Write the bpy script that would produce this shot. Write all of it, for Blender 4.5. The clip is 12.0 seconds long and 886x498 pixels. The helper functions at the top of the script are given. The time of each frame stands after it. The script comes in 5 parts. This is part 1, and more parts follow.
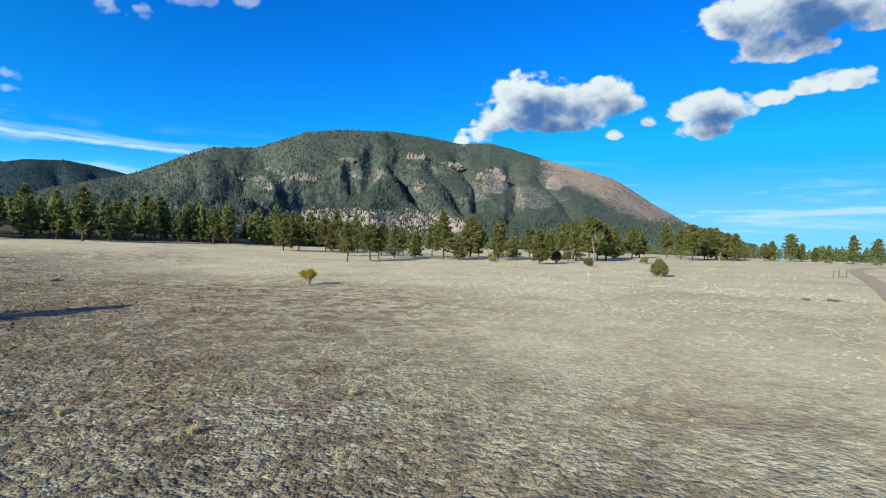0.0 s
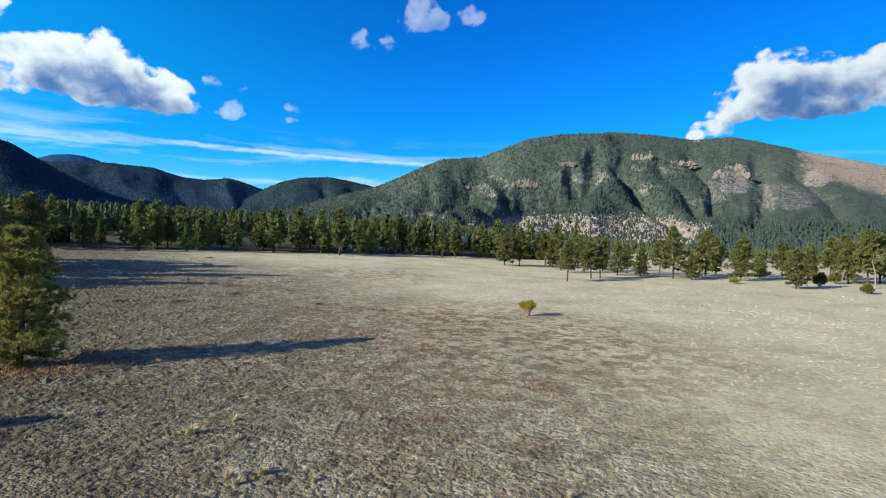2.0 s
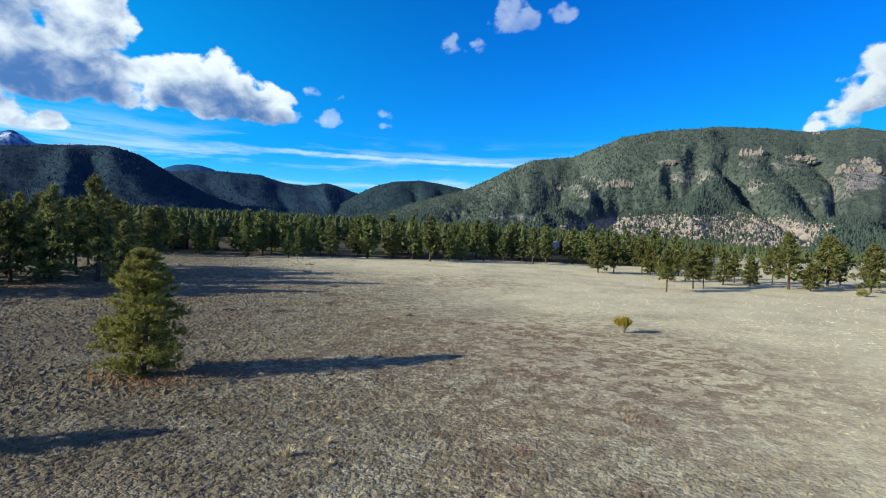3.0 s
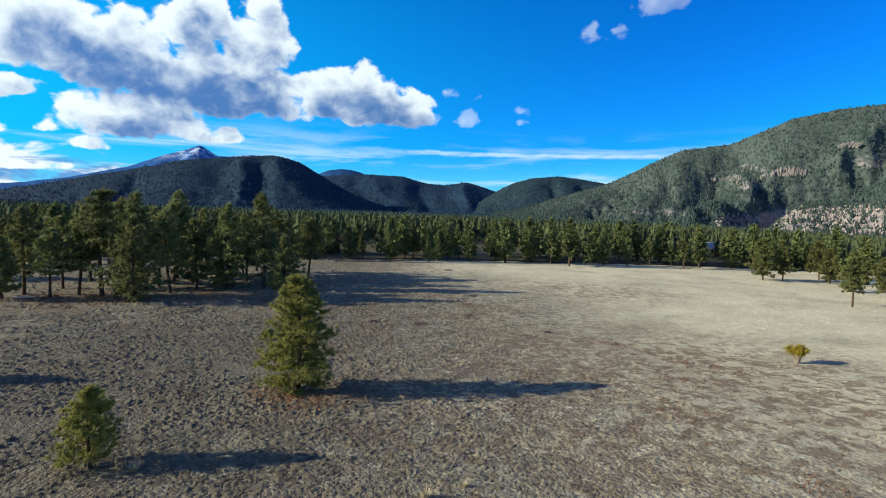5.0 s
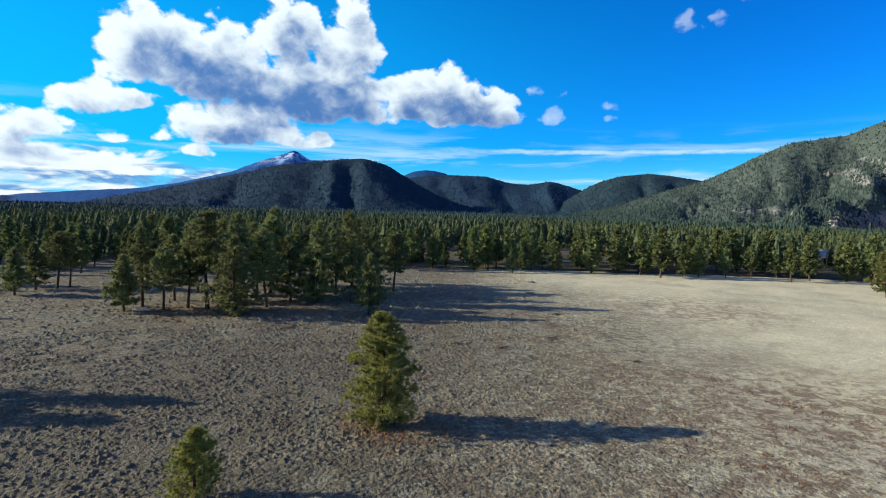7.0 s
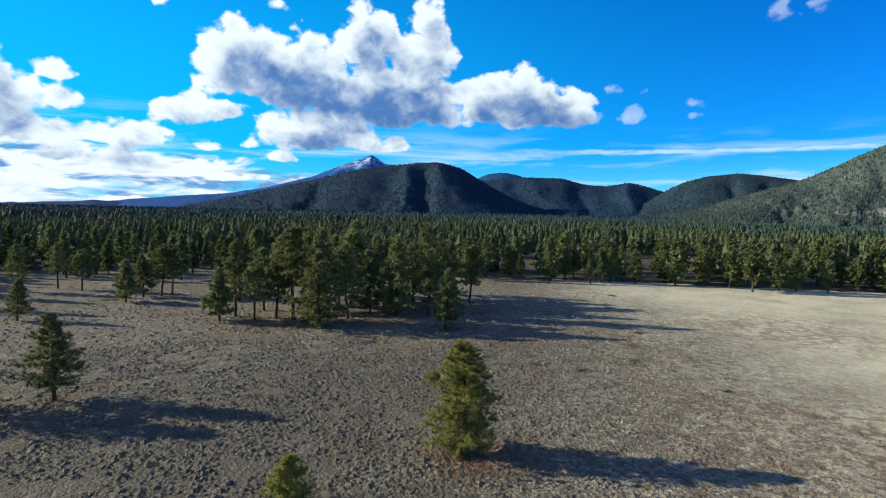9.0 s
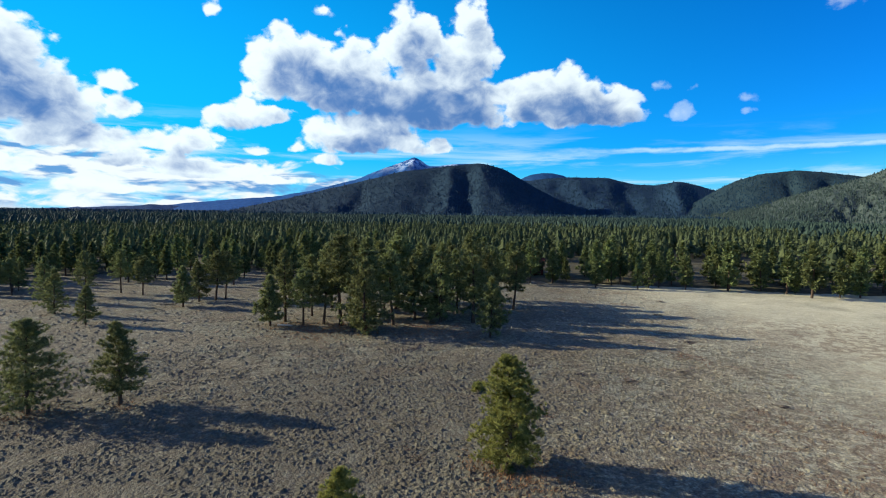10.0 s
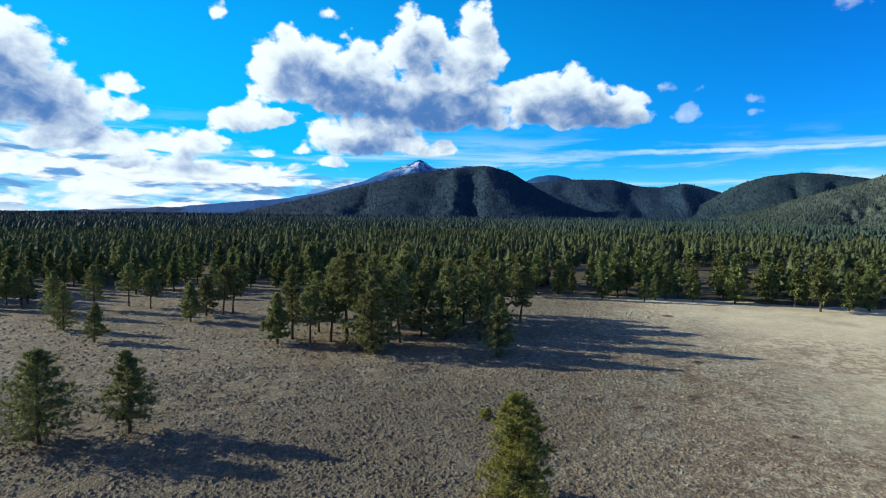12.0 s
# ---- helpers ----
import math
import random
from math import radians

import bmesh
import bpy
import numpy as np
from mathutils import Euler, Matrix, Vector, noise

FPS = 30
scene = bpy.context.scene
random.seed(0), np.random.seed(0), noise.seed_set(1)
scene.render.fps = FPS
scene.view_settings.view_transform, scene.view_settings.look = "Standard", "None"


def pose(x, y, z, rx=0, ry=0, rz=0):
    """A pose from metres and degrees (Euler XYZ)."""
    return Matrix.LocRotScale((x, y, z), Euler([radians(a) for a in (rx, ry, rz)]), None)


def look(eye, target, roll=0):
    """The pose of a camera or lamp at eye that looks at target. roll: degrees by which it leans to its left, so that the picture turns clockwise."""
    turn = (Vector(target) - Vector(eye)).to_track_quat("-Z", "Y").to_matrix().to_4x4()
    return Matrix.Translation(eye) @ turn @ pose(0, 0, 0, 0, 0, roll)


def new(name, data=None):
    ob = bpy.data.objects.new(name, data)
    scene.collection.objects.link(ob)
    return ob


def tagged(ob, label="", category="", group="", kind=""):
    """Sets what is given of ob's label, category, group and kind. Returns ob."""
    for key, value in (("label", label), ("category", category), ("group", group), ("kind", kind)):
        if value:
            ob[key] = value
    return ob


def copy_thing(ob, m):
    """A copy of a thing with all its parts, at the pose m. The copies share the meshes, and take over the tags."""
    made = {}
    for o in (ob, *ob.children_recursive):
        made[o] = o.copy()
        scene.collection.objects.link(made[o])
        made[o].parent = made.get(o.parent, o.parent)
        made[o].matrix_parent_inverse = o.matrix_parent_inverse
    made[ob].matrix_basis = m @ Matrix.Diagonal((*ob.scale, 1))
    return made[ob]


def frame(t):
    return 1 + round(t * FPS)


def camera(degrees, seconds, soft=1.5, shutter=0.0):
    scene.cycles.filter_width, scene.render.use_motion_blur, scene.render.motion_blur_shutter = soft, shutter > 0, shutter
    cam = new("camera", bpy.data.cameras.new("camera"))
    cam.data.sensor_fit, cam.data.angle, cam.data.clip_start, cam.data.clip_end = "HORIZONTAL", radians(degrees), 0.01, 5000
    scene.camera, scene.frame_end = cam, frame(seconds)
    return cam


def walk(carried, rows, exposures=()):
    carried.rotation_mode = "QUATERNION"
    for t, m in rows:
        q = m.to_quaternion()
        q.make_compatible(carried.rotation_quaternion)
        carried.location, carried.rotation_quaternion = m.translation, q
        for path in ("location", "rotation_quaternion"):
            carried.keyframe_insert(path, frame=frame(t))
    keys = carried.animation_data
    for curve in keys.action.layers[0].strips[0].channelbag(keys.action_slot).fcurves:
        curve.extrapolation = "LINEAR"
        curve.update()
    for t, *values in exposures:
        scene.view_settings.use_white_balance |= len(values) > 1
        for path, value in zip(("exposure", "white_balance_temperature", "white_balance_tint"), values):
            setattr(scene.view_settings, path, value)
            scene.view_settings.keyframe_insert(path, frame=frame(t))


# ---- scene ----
# ------------------------------------------------------------ camera
cam = camera(78.26, 12.0, soft=1.1)
ROWS = [
    (0, 0.00, 0.00, 4.61, 0.00, -1.23, -1.53),
    (0.5, -0.05, 0.08, 5.16, 5.75, -1.26, -1.40),
    (1, -0.09, 0.25, 5.79, 11.73, -1.31, -1.36),
    (1.5, -0.10, 0.42, 6.41, 17.31, -1.35, -1.36),
    (2, -0.15, 0.57, 7.05, 22.85, -1.38, -1.47),
    (2.5, -0.22, 0.71, 7.59, 27.73, -1.40, -1.43),
    (3, -0.27, 0.87, 8.06, 32.29, -1.41, -1.32),
    (5, -0.76, 1.49, 9.67, 46.69, -1.95, -0.66),
    (5.5, -0.87, 1.56, 10.19, 49.56, -1.96, -0.64),
    (6, -0.91, 1.60, 10.74, 51.81, -1.99, -0.50),
    (6.5, -0.90, 1.61, 11.32, 53.77, -2.05, -0.45),
    (7, -0.87, 1.61, 11.92, 55.43, -2.06, -0.52),
    (9, -0.93, 1.14, 13.57, 63.17, -1.87, -0.58),
    (9.5, -0.84, 1.00, 13.92, 66.14, -1.77, -0.39),
    (10, -0.72, 0.87, 14.38, 67.68, -1.78, -0.27),
    (10.5, -0.64, 0.82, 14.95, 67.89, -1.77, -0.30),
    (11, -0.65, 0.73, 15.53, 67.80, -1.75, -0.35),
    (11.5, -0.72, 0.66, 16.03, 67.89, -1.68, -0.27),
    (12, -0.81, 0.67, 16.54, 68.21, -1.58, -0.26),
]
walk(cam, [(t, pose(x, y, z, 90 + pitch, roll, yaw)) for t, x, y, z, yaw, pitch, roll in ROWS],
     exposures=[(0, 0.80), (12, 0.80)])

# ------------------------------------------------------------ sun and sky
SUN_WAY = Vector((-0.585, -0.811, 0.0)).normalized()      # towards the sun, on the ground
SUN_UP = 20.3
SUN_STRENGTH, SKY_STRENGTH = 5.0, 0.085
to_sun = (SUN_WAY * math.cos(radians(SUN_UP)) + Vector((0, 0, math.sin(radians(SUN_UP))))).normalized()
sun = new("sun", bpy.data.lights.new("sun", "SUN"))
sun.data.energy, sun.data.angle, sun.data.color = SUN_STRENGTH, radians(0.5), (1.0, 0.90, 0.68)
sun.matrix_world = look(Vector((0, 0, 60)) + to_sun * 50, Vector((0, 0, 60)))


class Nodes:
    """A short way to write node trees."""

    def __init__(self, tree):
        self.tree = tree

    def add(self, kind, **sets):
        n = self.tree.nodes.new(kind)
        for key, value in sets.items():
            setattr(n, key, value)
        return n

    def put(self, socket, value):
        if isinstance(value, bpy.types.NodeSocket):
            self.tree.links.new(value, socket)
        elif value is not None:
            socket.default_value = value

    def math(self, op, a, b=None, c=None, clamp=False):
        n = self.add("ShaderNodeMath", operation=op, use_clamp=clamp)
        for s, v in zip(n.inputs, (a, b, c)):
            self.put(s, v)
        return n.outputs[0]

    def noise(self, vector, scale, detail=4.0, rough=0.55, warp=0.0):
        n = self.add("ShaderNodeTexNoise")
        self.put(n.inputs["Vector"], vector)
        n.inputs["Scale"].default_value, n.inputs["Detail"].default_value = scale, detail
        n.inputs["Roughness"].default_value, n.inputs["Distortion"].default_value = rough, warp
        return n.outputs[0]

    def ramp(self, value, lo, hi, to_lo=0.0, to_hi=1.0, smooth=True):
        n = self.add("ShaderNodeMapRange", interpolation_type="SMOOTHSTEP" if smooth else "LINEAR")
        for s, v in zip(n.inputs, (value, lo, hi, to_lo, to_hi)):
            self.put(s, v)
        return n.outputs[0]

    def mix(self, fac, a, b, blend="MIX"):
        n = self.add("ShaderNodeMix", data_type="RGBA", blend_type=blend)
        self.put(n.inputs[0], fac)
        self.put(n.inputs[6], (*a, 1) if isinstance(a, tuple) else a)
        self.put(n.inputs[7], (*b, 1) if isinstance(b, tuple) else b)
        return n.outputs[2]

    def cells(self, vector, scale):
        """Rounded cells: distance from the middle, and a colour for each."""
        n = self.add("ShaderNodeTexVoronoi")
        self.put(n.inputs["Vector"], vector)
        n.inputs["Scale"].default_value = scale
        return n.outputs["Distance"], n.outputs["Color"]

    def vec(self, x, y, z):
        n = self.add("ShaderNodeCombineXYZ")
        for s, v in zip(n.inputs, (x, y, z)):
            self.put(s, v)
        return n.outputs[0]


# clouds: bearing (degrees to the left of +y), height (degrees), half width, half height, weight
CLOUDS = [
    (83.4, 16.6, 4.2, 3.6, 1.1), (84.6, 14.4, 3.0, 2.0, 0.8), (78.0, 15.8, 6.0, 3.6, 1.2), (71.2, 19.4, 3.4, 3.0, 1.1), (65.2, 21.6, 2.6, 2.2, 0.7), (65.5, 17.6, 3.8, 2.5, 1.0), (61.2, 14.2, 3.0, 1.6, 0.9), (59.6, 12.8, 3.2, 1.5, 0.9), (57.4, 14.2, 3.0, 2.2, 0.95),
    (69.0, 13.8, 8.0, 3.0, 1.3), (64.0, 12.2, 4.5, 1.6, 0.8), (54.8, 13.6, 4.4, 2.9, 1.15), (50.8, 12.4, 3.8, 1.9, 0.95), (76.0, 10.2, 6.6, 2.2, 1.05),
    (69.4, 8.9, 3.2, 0.9, 0.7), (88.2, 11.4, 3.2, 1.7, 0.9), (85.0, 11.7, 3.0, 1.1, 0.7), (86.4, 8.1, 1.4, 0.6, 0.5), (82.6, 8.4, 1.2, 0.6, 0.5),
    (107.5, 13.2, 5.5, 4.2, 1.15), (102.4, 11.4, 3.6, 2.2, 0.9), (98.2, 11.2, 1.8, 1.2, 0.6), (98.8, 13.6, 1.9, 1.2, 0.6), (90.4, 20.6, 1.0, 1.1, 0.38),
    (93.4, 8.6, 4.4, 1.3, 0.85), (91.0, 6.0, 6.0, 0.9, 0.8), (102.4, 8.4, 5.4, 1.5, 0.95), (96.0, 6.6, 5.0, 0.9, 0.7), (108.5, 5.6, 5.0, 1.1, 0.8), (84.0, 5.2, 4.0, 0.6, 0.55), (80.6, 7.4, 3.0, 0.7, 0.5), (99.5, 4.0, 6.0, 0.7, 0.6),
    (87.0, 18.8, 0.8, 0.5, 0.2), (79.6, 21.5, 2.0, 0.8, 0.15),
]
SMALL_CLOUDS = [
    (45.4, 14.4, 2.3, 1.5, 0.08), (43.4, 13.8, 1.1, 0.7, 0.2), (44.3, 11.5, 1.7, 1.1, 0.7), (40.9, 12.7, 0.7, 0.6, 0.1), (38.4, 12.4, 1.5, 0.9, 0.2), (38.8, 11.2, 1.6, 0.5, 0.02),
    (25.2, 21.9, 2.8, 1.9, 0.8), (32.4, 19.7, 1.9, 1.5, 0.3), (29.4, 19.0, 1.5, 1.0, 0.2), (20.4, 22.0, 2.4, 1.3, 0.35), (-3.6, 10.8, 1.9, 1.1, 0.6), (-1.8, 10.2, 1.2, 0.8, 0.5),
    (-8.2, 14.2, 4.0, 2.9, 1.1), (-5.0, 12.6, 2.6, 1.8, 0.8), (-11.6, 12.4, 5.0, 1.5, 0.85), (-12.4, 13.8, 4.2, 2.0, 1.0), (-16.2, 14.3, 3.6, 2.2, 0.95), (-26.0, 12.9, 3.6, 1.7, 1.05), (-25.4, 11.0, 2.8, 1.2, 0.85),
    (-30.6, 13.2, 2.0, 0.9, 0.6), (-35.2, 14.0, 3.6, 1.0, 0.75), (-32.0, 20.4, 7.5, 2.6, 1.1), (-31.0, 17.4, 4.2, 1.5, 0.8), (-37.5, 18.0, 2.2, 0.6, 0.4), (-17.0, 10.6, 1.0, 0.6, 0.5),
    (-20.0, 11.9, 1.3, 0.7, 0.45),
]


def build_sky():
    world = bpy.data.worlds.new("sky")
    world.use_nodes = True
    scene.world = world
    tree = world.node_tree
    tree.nodes.clear()
    n = Nodes(tree)
    sky = n.add("ShaderNodeTexSky", sky_type="NISHITA", sun_disc=False)
    sky.sun_elevation = radians(SUN_UP)
    sky.sun_rotation = math.atan2(SUN_WAY.x, SUN_WAY.y)
    sky.altitude, sky.air_density, sky.dust_density, sky.ozone_density = 2400, 1.0, 0.25, 3.0
    deep = n.add("ShaderNodeHueSaturation")
    deep.inputs["Saturation"].default_value = 1.32
    n.put(deep.inputs["Color"], sky.outputs[0])
    blue = n.mix(1.0, deep.outputs[0], (0.11, 0.97, 1.48), "MULTIPLY")
    blue = n.mix(1.0, blue, (0.9, 3.5, 6.7), "DARKEN")
    way = n.add("ShaderNodeTexCoord").outputs["Generated"]
    split = n.add("ShaderNodeSeparateXYZ")
    n.put(split.inputs[0], way)
    x, y, z = split.outputs
    az = n.math("MULTIPLY", n.math("ARCTAN2", n.math("MULTIPLY", x, -1.0), y), 180 / math.pi)
    el = n.math("MULTIPLY", n.math("ARCSINE", z), 180 / math.pi)

    def field(az, el, rough):
        """How thick the clouds stand at a bearing and height: above 0 there is cloud."""
        p = n.vec(az, n.math("MULTIPLY", el, 1.25), 0.0)
        best = None
        for a, e, w, h, k in CLOUDS + SMALL_CLOUDS:
            da = n.math("MULTIPLY_ADD", az, 1 / w, -a / w)
            de = n.math("SUBTRACT", el, e - 0.35 * h)
            de = n.math("MAXIMUM", n.math("MULTIPLY", de, 1 / (1.3 * h)), n.math("MULTIPLY", de, -1 / (0.70 * h)))
            d = n.math("MULTIPLY_ADD", da, da, n.math("MULTIPLY", de, de))
            d = n.math("MULTIPLY_ADD", d, -(k * 0.45 + 0.3), k * 0.9 + 0.12)
            best = d if best is None else n.math("SMOOTH_MAX", best, d, 0.25)
        lumps = n.math("MULTIPLY", n.math("SUBTRACT", n.noise(p, 0.26, 2.0, 0.5, 0.2), 0.5), 0.55)
        if rough:
            cell = n.add("ShaderNodeTexVoronoi", feature="SMOOTH_F1")
            warp = n.add("ShaderNodeTexNoise")
            n.put(warp.inputs["Vector"], p)
            warp.inputs["Scale"].default_value, warp.inputs["Detail"].default_value = 0.8, 3.0
            moved = n.add("ShaderNodeVectorMath", operation="MULTIPLY_ADD")
            n.put(moved.inputs[0], warp.outputs["Color"])
            moved.inputs[1].default_value = (1.3, 1.3, 0.0)
            n.put(moved.inputs[2], p)
            n.put(cell.inputs["Vector"], moved.outputs[0])
            cell.inputs["Scale"].default_value, cell.inputs["Smoothness"].default_value = 0.42, 0.45
            if "Detail" in cell.inputs:
                cell.inputs["Detail"].default_value, cell.inputs["Roughness"].default_value = 1.0, 0.5
            puffs = n.math("MULTIPLY", n.math("SUBTRACT", 0.62, cell.outputs["Distance"]), 0.78)
            wisps = n.math("MULTIPLY", n.math("SUBTRACT", n.noise(p, 1.1, 8.0, 0.58, 0.3), 0.5), 0.62)
            lumps = n.math("ADD", lumps, n.math("ADD", puffs, wisps))
        return n.math("ADD", n.math("MAXIMUM", best, -1.5), n.math("SUBTRACT", lumps, 0.12))

    here = field(az, el, True)
    cover = n.ramp(here, 0.0, 0.32)
    wispy = n.math("MULTIPLY", n.ramp(az, 49.0, 46.0), n.ramp(az, 14.0, 18.0))
    cover = n.math("MULTIPLY", cover, n.math("SUBTRACT", 1.0, n.math("MULTIPLY", wispy, n.ramp(here, 0.3, 1.3, 0.65, 0.05))))
    # light that is lost on its way through the cloud, which comes from the upper left
    lost = n.math("MULTIPLY", n.math("MAXIMUM", here, 0.0), 0.30)
    for step, weight, rough in ((0.7, 0.80, True), (2.3, 1.15, False)):
        on = field(n.math("ADD", az, step * 0.62), n.math("ADD", el, step * 0.78), rough)
        lost = n.math("MULTIPLY_ADD", n.math("MAXIMUM", on, 0.0), weight, lost)
    lost = n.math("MULTIPLY", lost, n.ramp(az, 36.0, 8.0, 1.0, 1.2))
    billow = n.noise(n.vec(az, n.math("MULTIPLY", el, 1.25), 2.0), 0.42, 6.0, 0.56, 0.5)
    lost = n.math("MULTIPLY_ADD", n.math("SUBTRACT", billow, 0.5), 2.2, lost)
    shade = n.ramp(lost, 0.22, 2.40)
    white = n.mix(shade, (6.1, 6.95, 7.3), (0.55, 1.45, 3.5))
    sunward = n.ramp(az, -25.0, 80.0, 0.84, 1.04, smooth=False)
    white = n.mix(1.0, white, n.vec(sunward, sunward, sunward), "MULTIPLY")

    # thin high veils, the trail of an aircraft, and the bright broken clouds low on the sun's side
    veil = n.noise(n.vec(n.math("MULTIPLY", az, 0.055), n.math("MULTIPLY", el, 0.55), 3.0), 1.0, 6.0, 0.6, 0.5)
    low = n.math("MULTIPLY", n.ramp(el, -2.0, 2.0), n.ramp(n.math("MULTIPLY_ADD", az, 0.03, n.math("MULTIPLY", el, -1.0)), -9.5, -5.0))
    veil = n.math("MULTIPLY", n.math("MULTIPLY", n.ramp(veil, 0.46, 0.66), low), 0.75)
    line = n.math("MULTIPLY_ADD", az, 0.030, 6.62)
    wave = n.math("MULTIPLY", n.math("SUBTRACT", n.noise(n.vec(az, el, 7.0), 0.5, 4.0), 0.5), 0.5)
    off = n.math("ABSOLUTE", n.math("ADD", n.math("SUBTRACT", el, line), wave))
    trail = n.math("MULTIPLY", n.ramp(off, 0.34, 0.06), n.math("MULTIPLY", n.ramp(az, 60.0, 44.0), n.ramp(az, 22.0, 26.0)))
    trail = n.math("MULTIPLY", trail, n.ramp(n.noise(n.vec(n.math("MULTIPLY", az, 0.4), n.math("MULTIPLY", el, 2.0), 1.0), 1.4, 5.0), 0.25, 0.6, 0.35, 0.8))
    thin = n.math("MAXIMUM", veil, trail)
    glow = n.math("MULTIPLY", n.ramp(az, 15.0, 105.0), n.ramp(el, 42.0, 6.0))
    base = n.mix(n.math("MULTIPLY", glow, 0.80), blue, (0.03, 4.1, 7.4))
    base = n.mix(n.ramp(el, 8.5, 0.0, 0.0, 0.80), base, (1.7, 5.2, 7.2))
    base = n.mix(thin, base, (4.2, 5.9, 6.9))
    q = n.vec(n.math("MULTIPLY", az, 0.25), n.math("MULTIPLY", el, 0.62), 5.0)
    broken = n.noise(q, 0.75, 6.0, 0.58, 0.6)
    bank = n.math("MULTIPLY", n.ramp(az, 60.0, 84.0), n.ramp(n.math("SUBTRACT", el, n.math("MULTIPLY", az, 0.10)), 2.4, -3.0))
    banked = n.ramp(n.math("MULTIPLY_ADD", bank, 0.45, broken), 0.82, 0.98)
    streak = n.ramp(n.noise(n.vec(n.math("MULTIPLY", az, 0.16), n.math("MULTIPLY", el, 0.95), 9.0), 0.9, 5.0, 0.55, 0.4), 0.48, 0.60)
    bright = n.mix(n.math("MULTIPLY", streak, n.ramp(el, 1.2, 3.0)), (6.2, 6.8, 7.0), (0.9, 2.5, 5.0))
    base = n.mix(banked, base, bright)
    # unseen white clouds overhead and behind, added as neutral fill for the shadows
    rest = n.math("MAXIMUM", n.ramp(el, 30.0, 38.0), n.math("MAXIMUM", n.ramp(az, -50.0, -62.0), n.ramp(az, 122.0, 134.0)))
    fill_clouds = n.ramp(n.noise(way, 2.6, 6.0, 0.6, 0.3), 0.50, 0.62)
    fill_clouds = n.math("MULTIPLY", n.math("MULTIPLY", fill_clouds, rest), n.ramp(el, 0.0, 4.0))
    base = n.mix(fill_clouds, base, (4.4, 4.5, 4.6))
    out = n.mix(cover, base, white)
    bg = n.add("ShaderNodeBackground")
    n.put(bg.inputs[0], out)
    bg.inputs[1].default_value = SKY_STRENGTH
    end = n.add("ShaderNodeOutputWorld")
    tree.links.new(bg.outputs[0], end.inputs[0])


build_sky()


# ------------------------------------------------------------ materials
def material(name, rough=0.9, spec=0.2):
    m = bpy.data.materials.new(name)
    m.use_nodes = True
    n = Nodes(m.node_tree)
    bsdf = m.node_tree.nodes["Principled BSDF"]
    bsdf.inputs["Roughness"].default_value = rough
    bsdf.inputs["Specular IOR Level"].default_value = spec
    where = n.add("ShaderNodeNewGeometry").outputs["Position"]
    return m, n, bsdf, where


def bump(n, bsdf, height, strength, distance):
    b = n.add("ShaderNodeBump")
    b.inputs["Strength"].default_value, b.inputs["Distance"].default_value = strength, distance
    n.put(b.inputs["Height"], height)
    n.put(bsdf.inputs["Normal"], b.outputs[0])


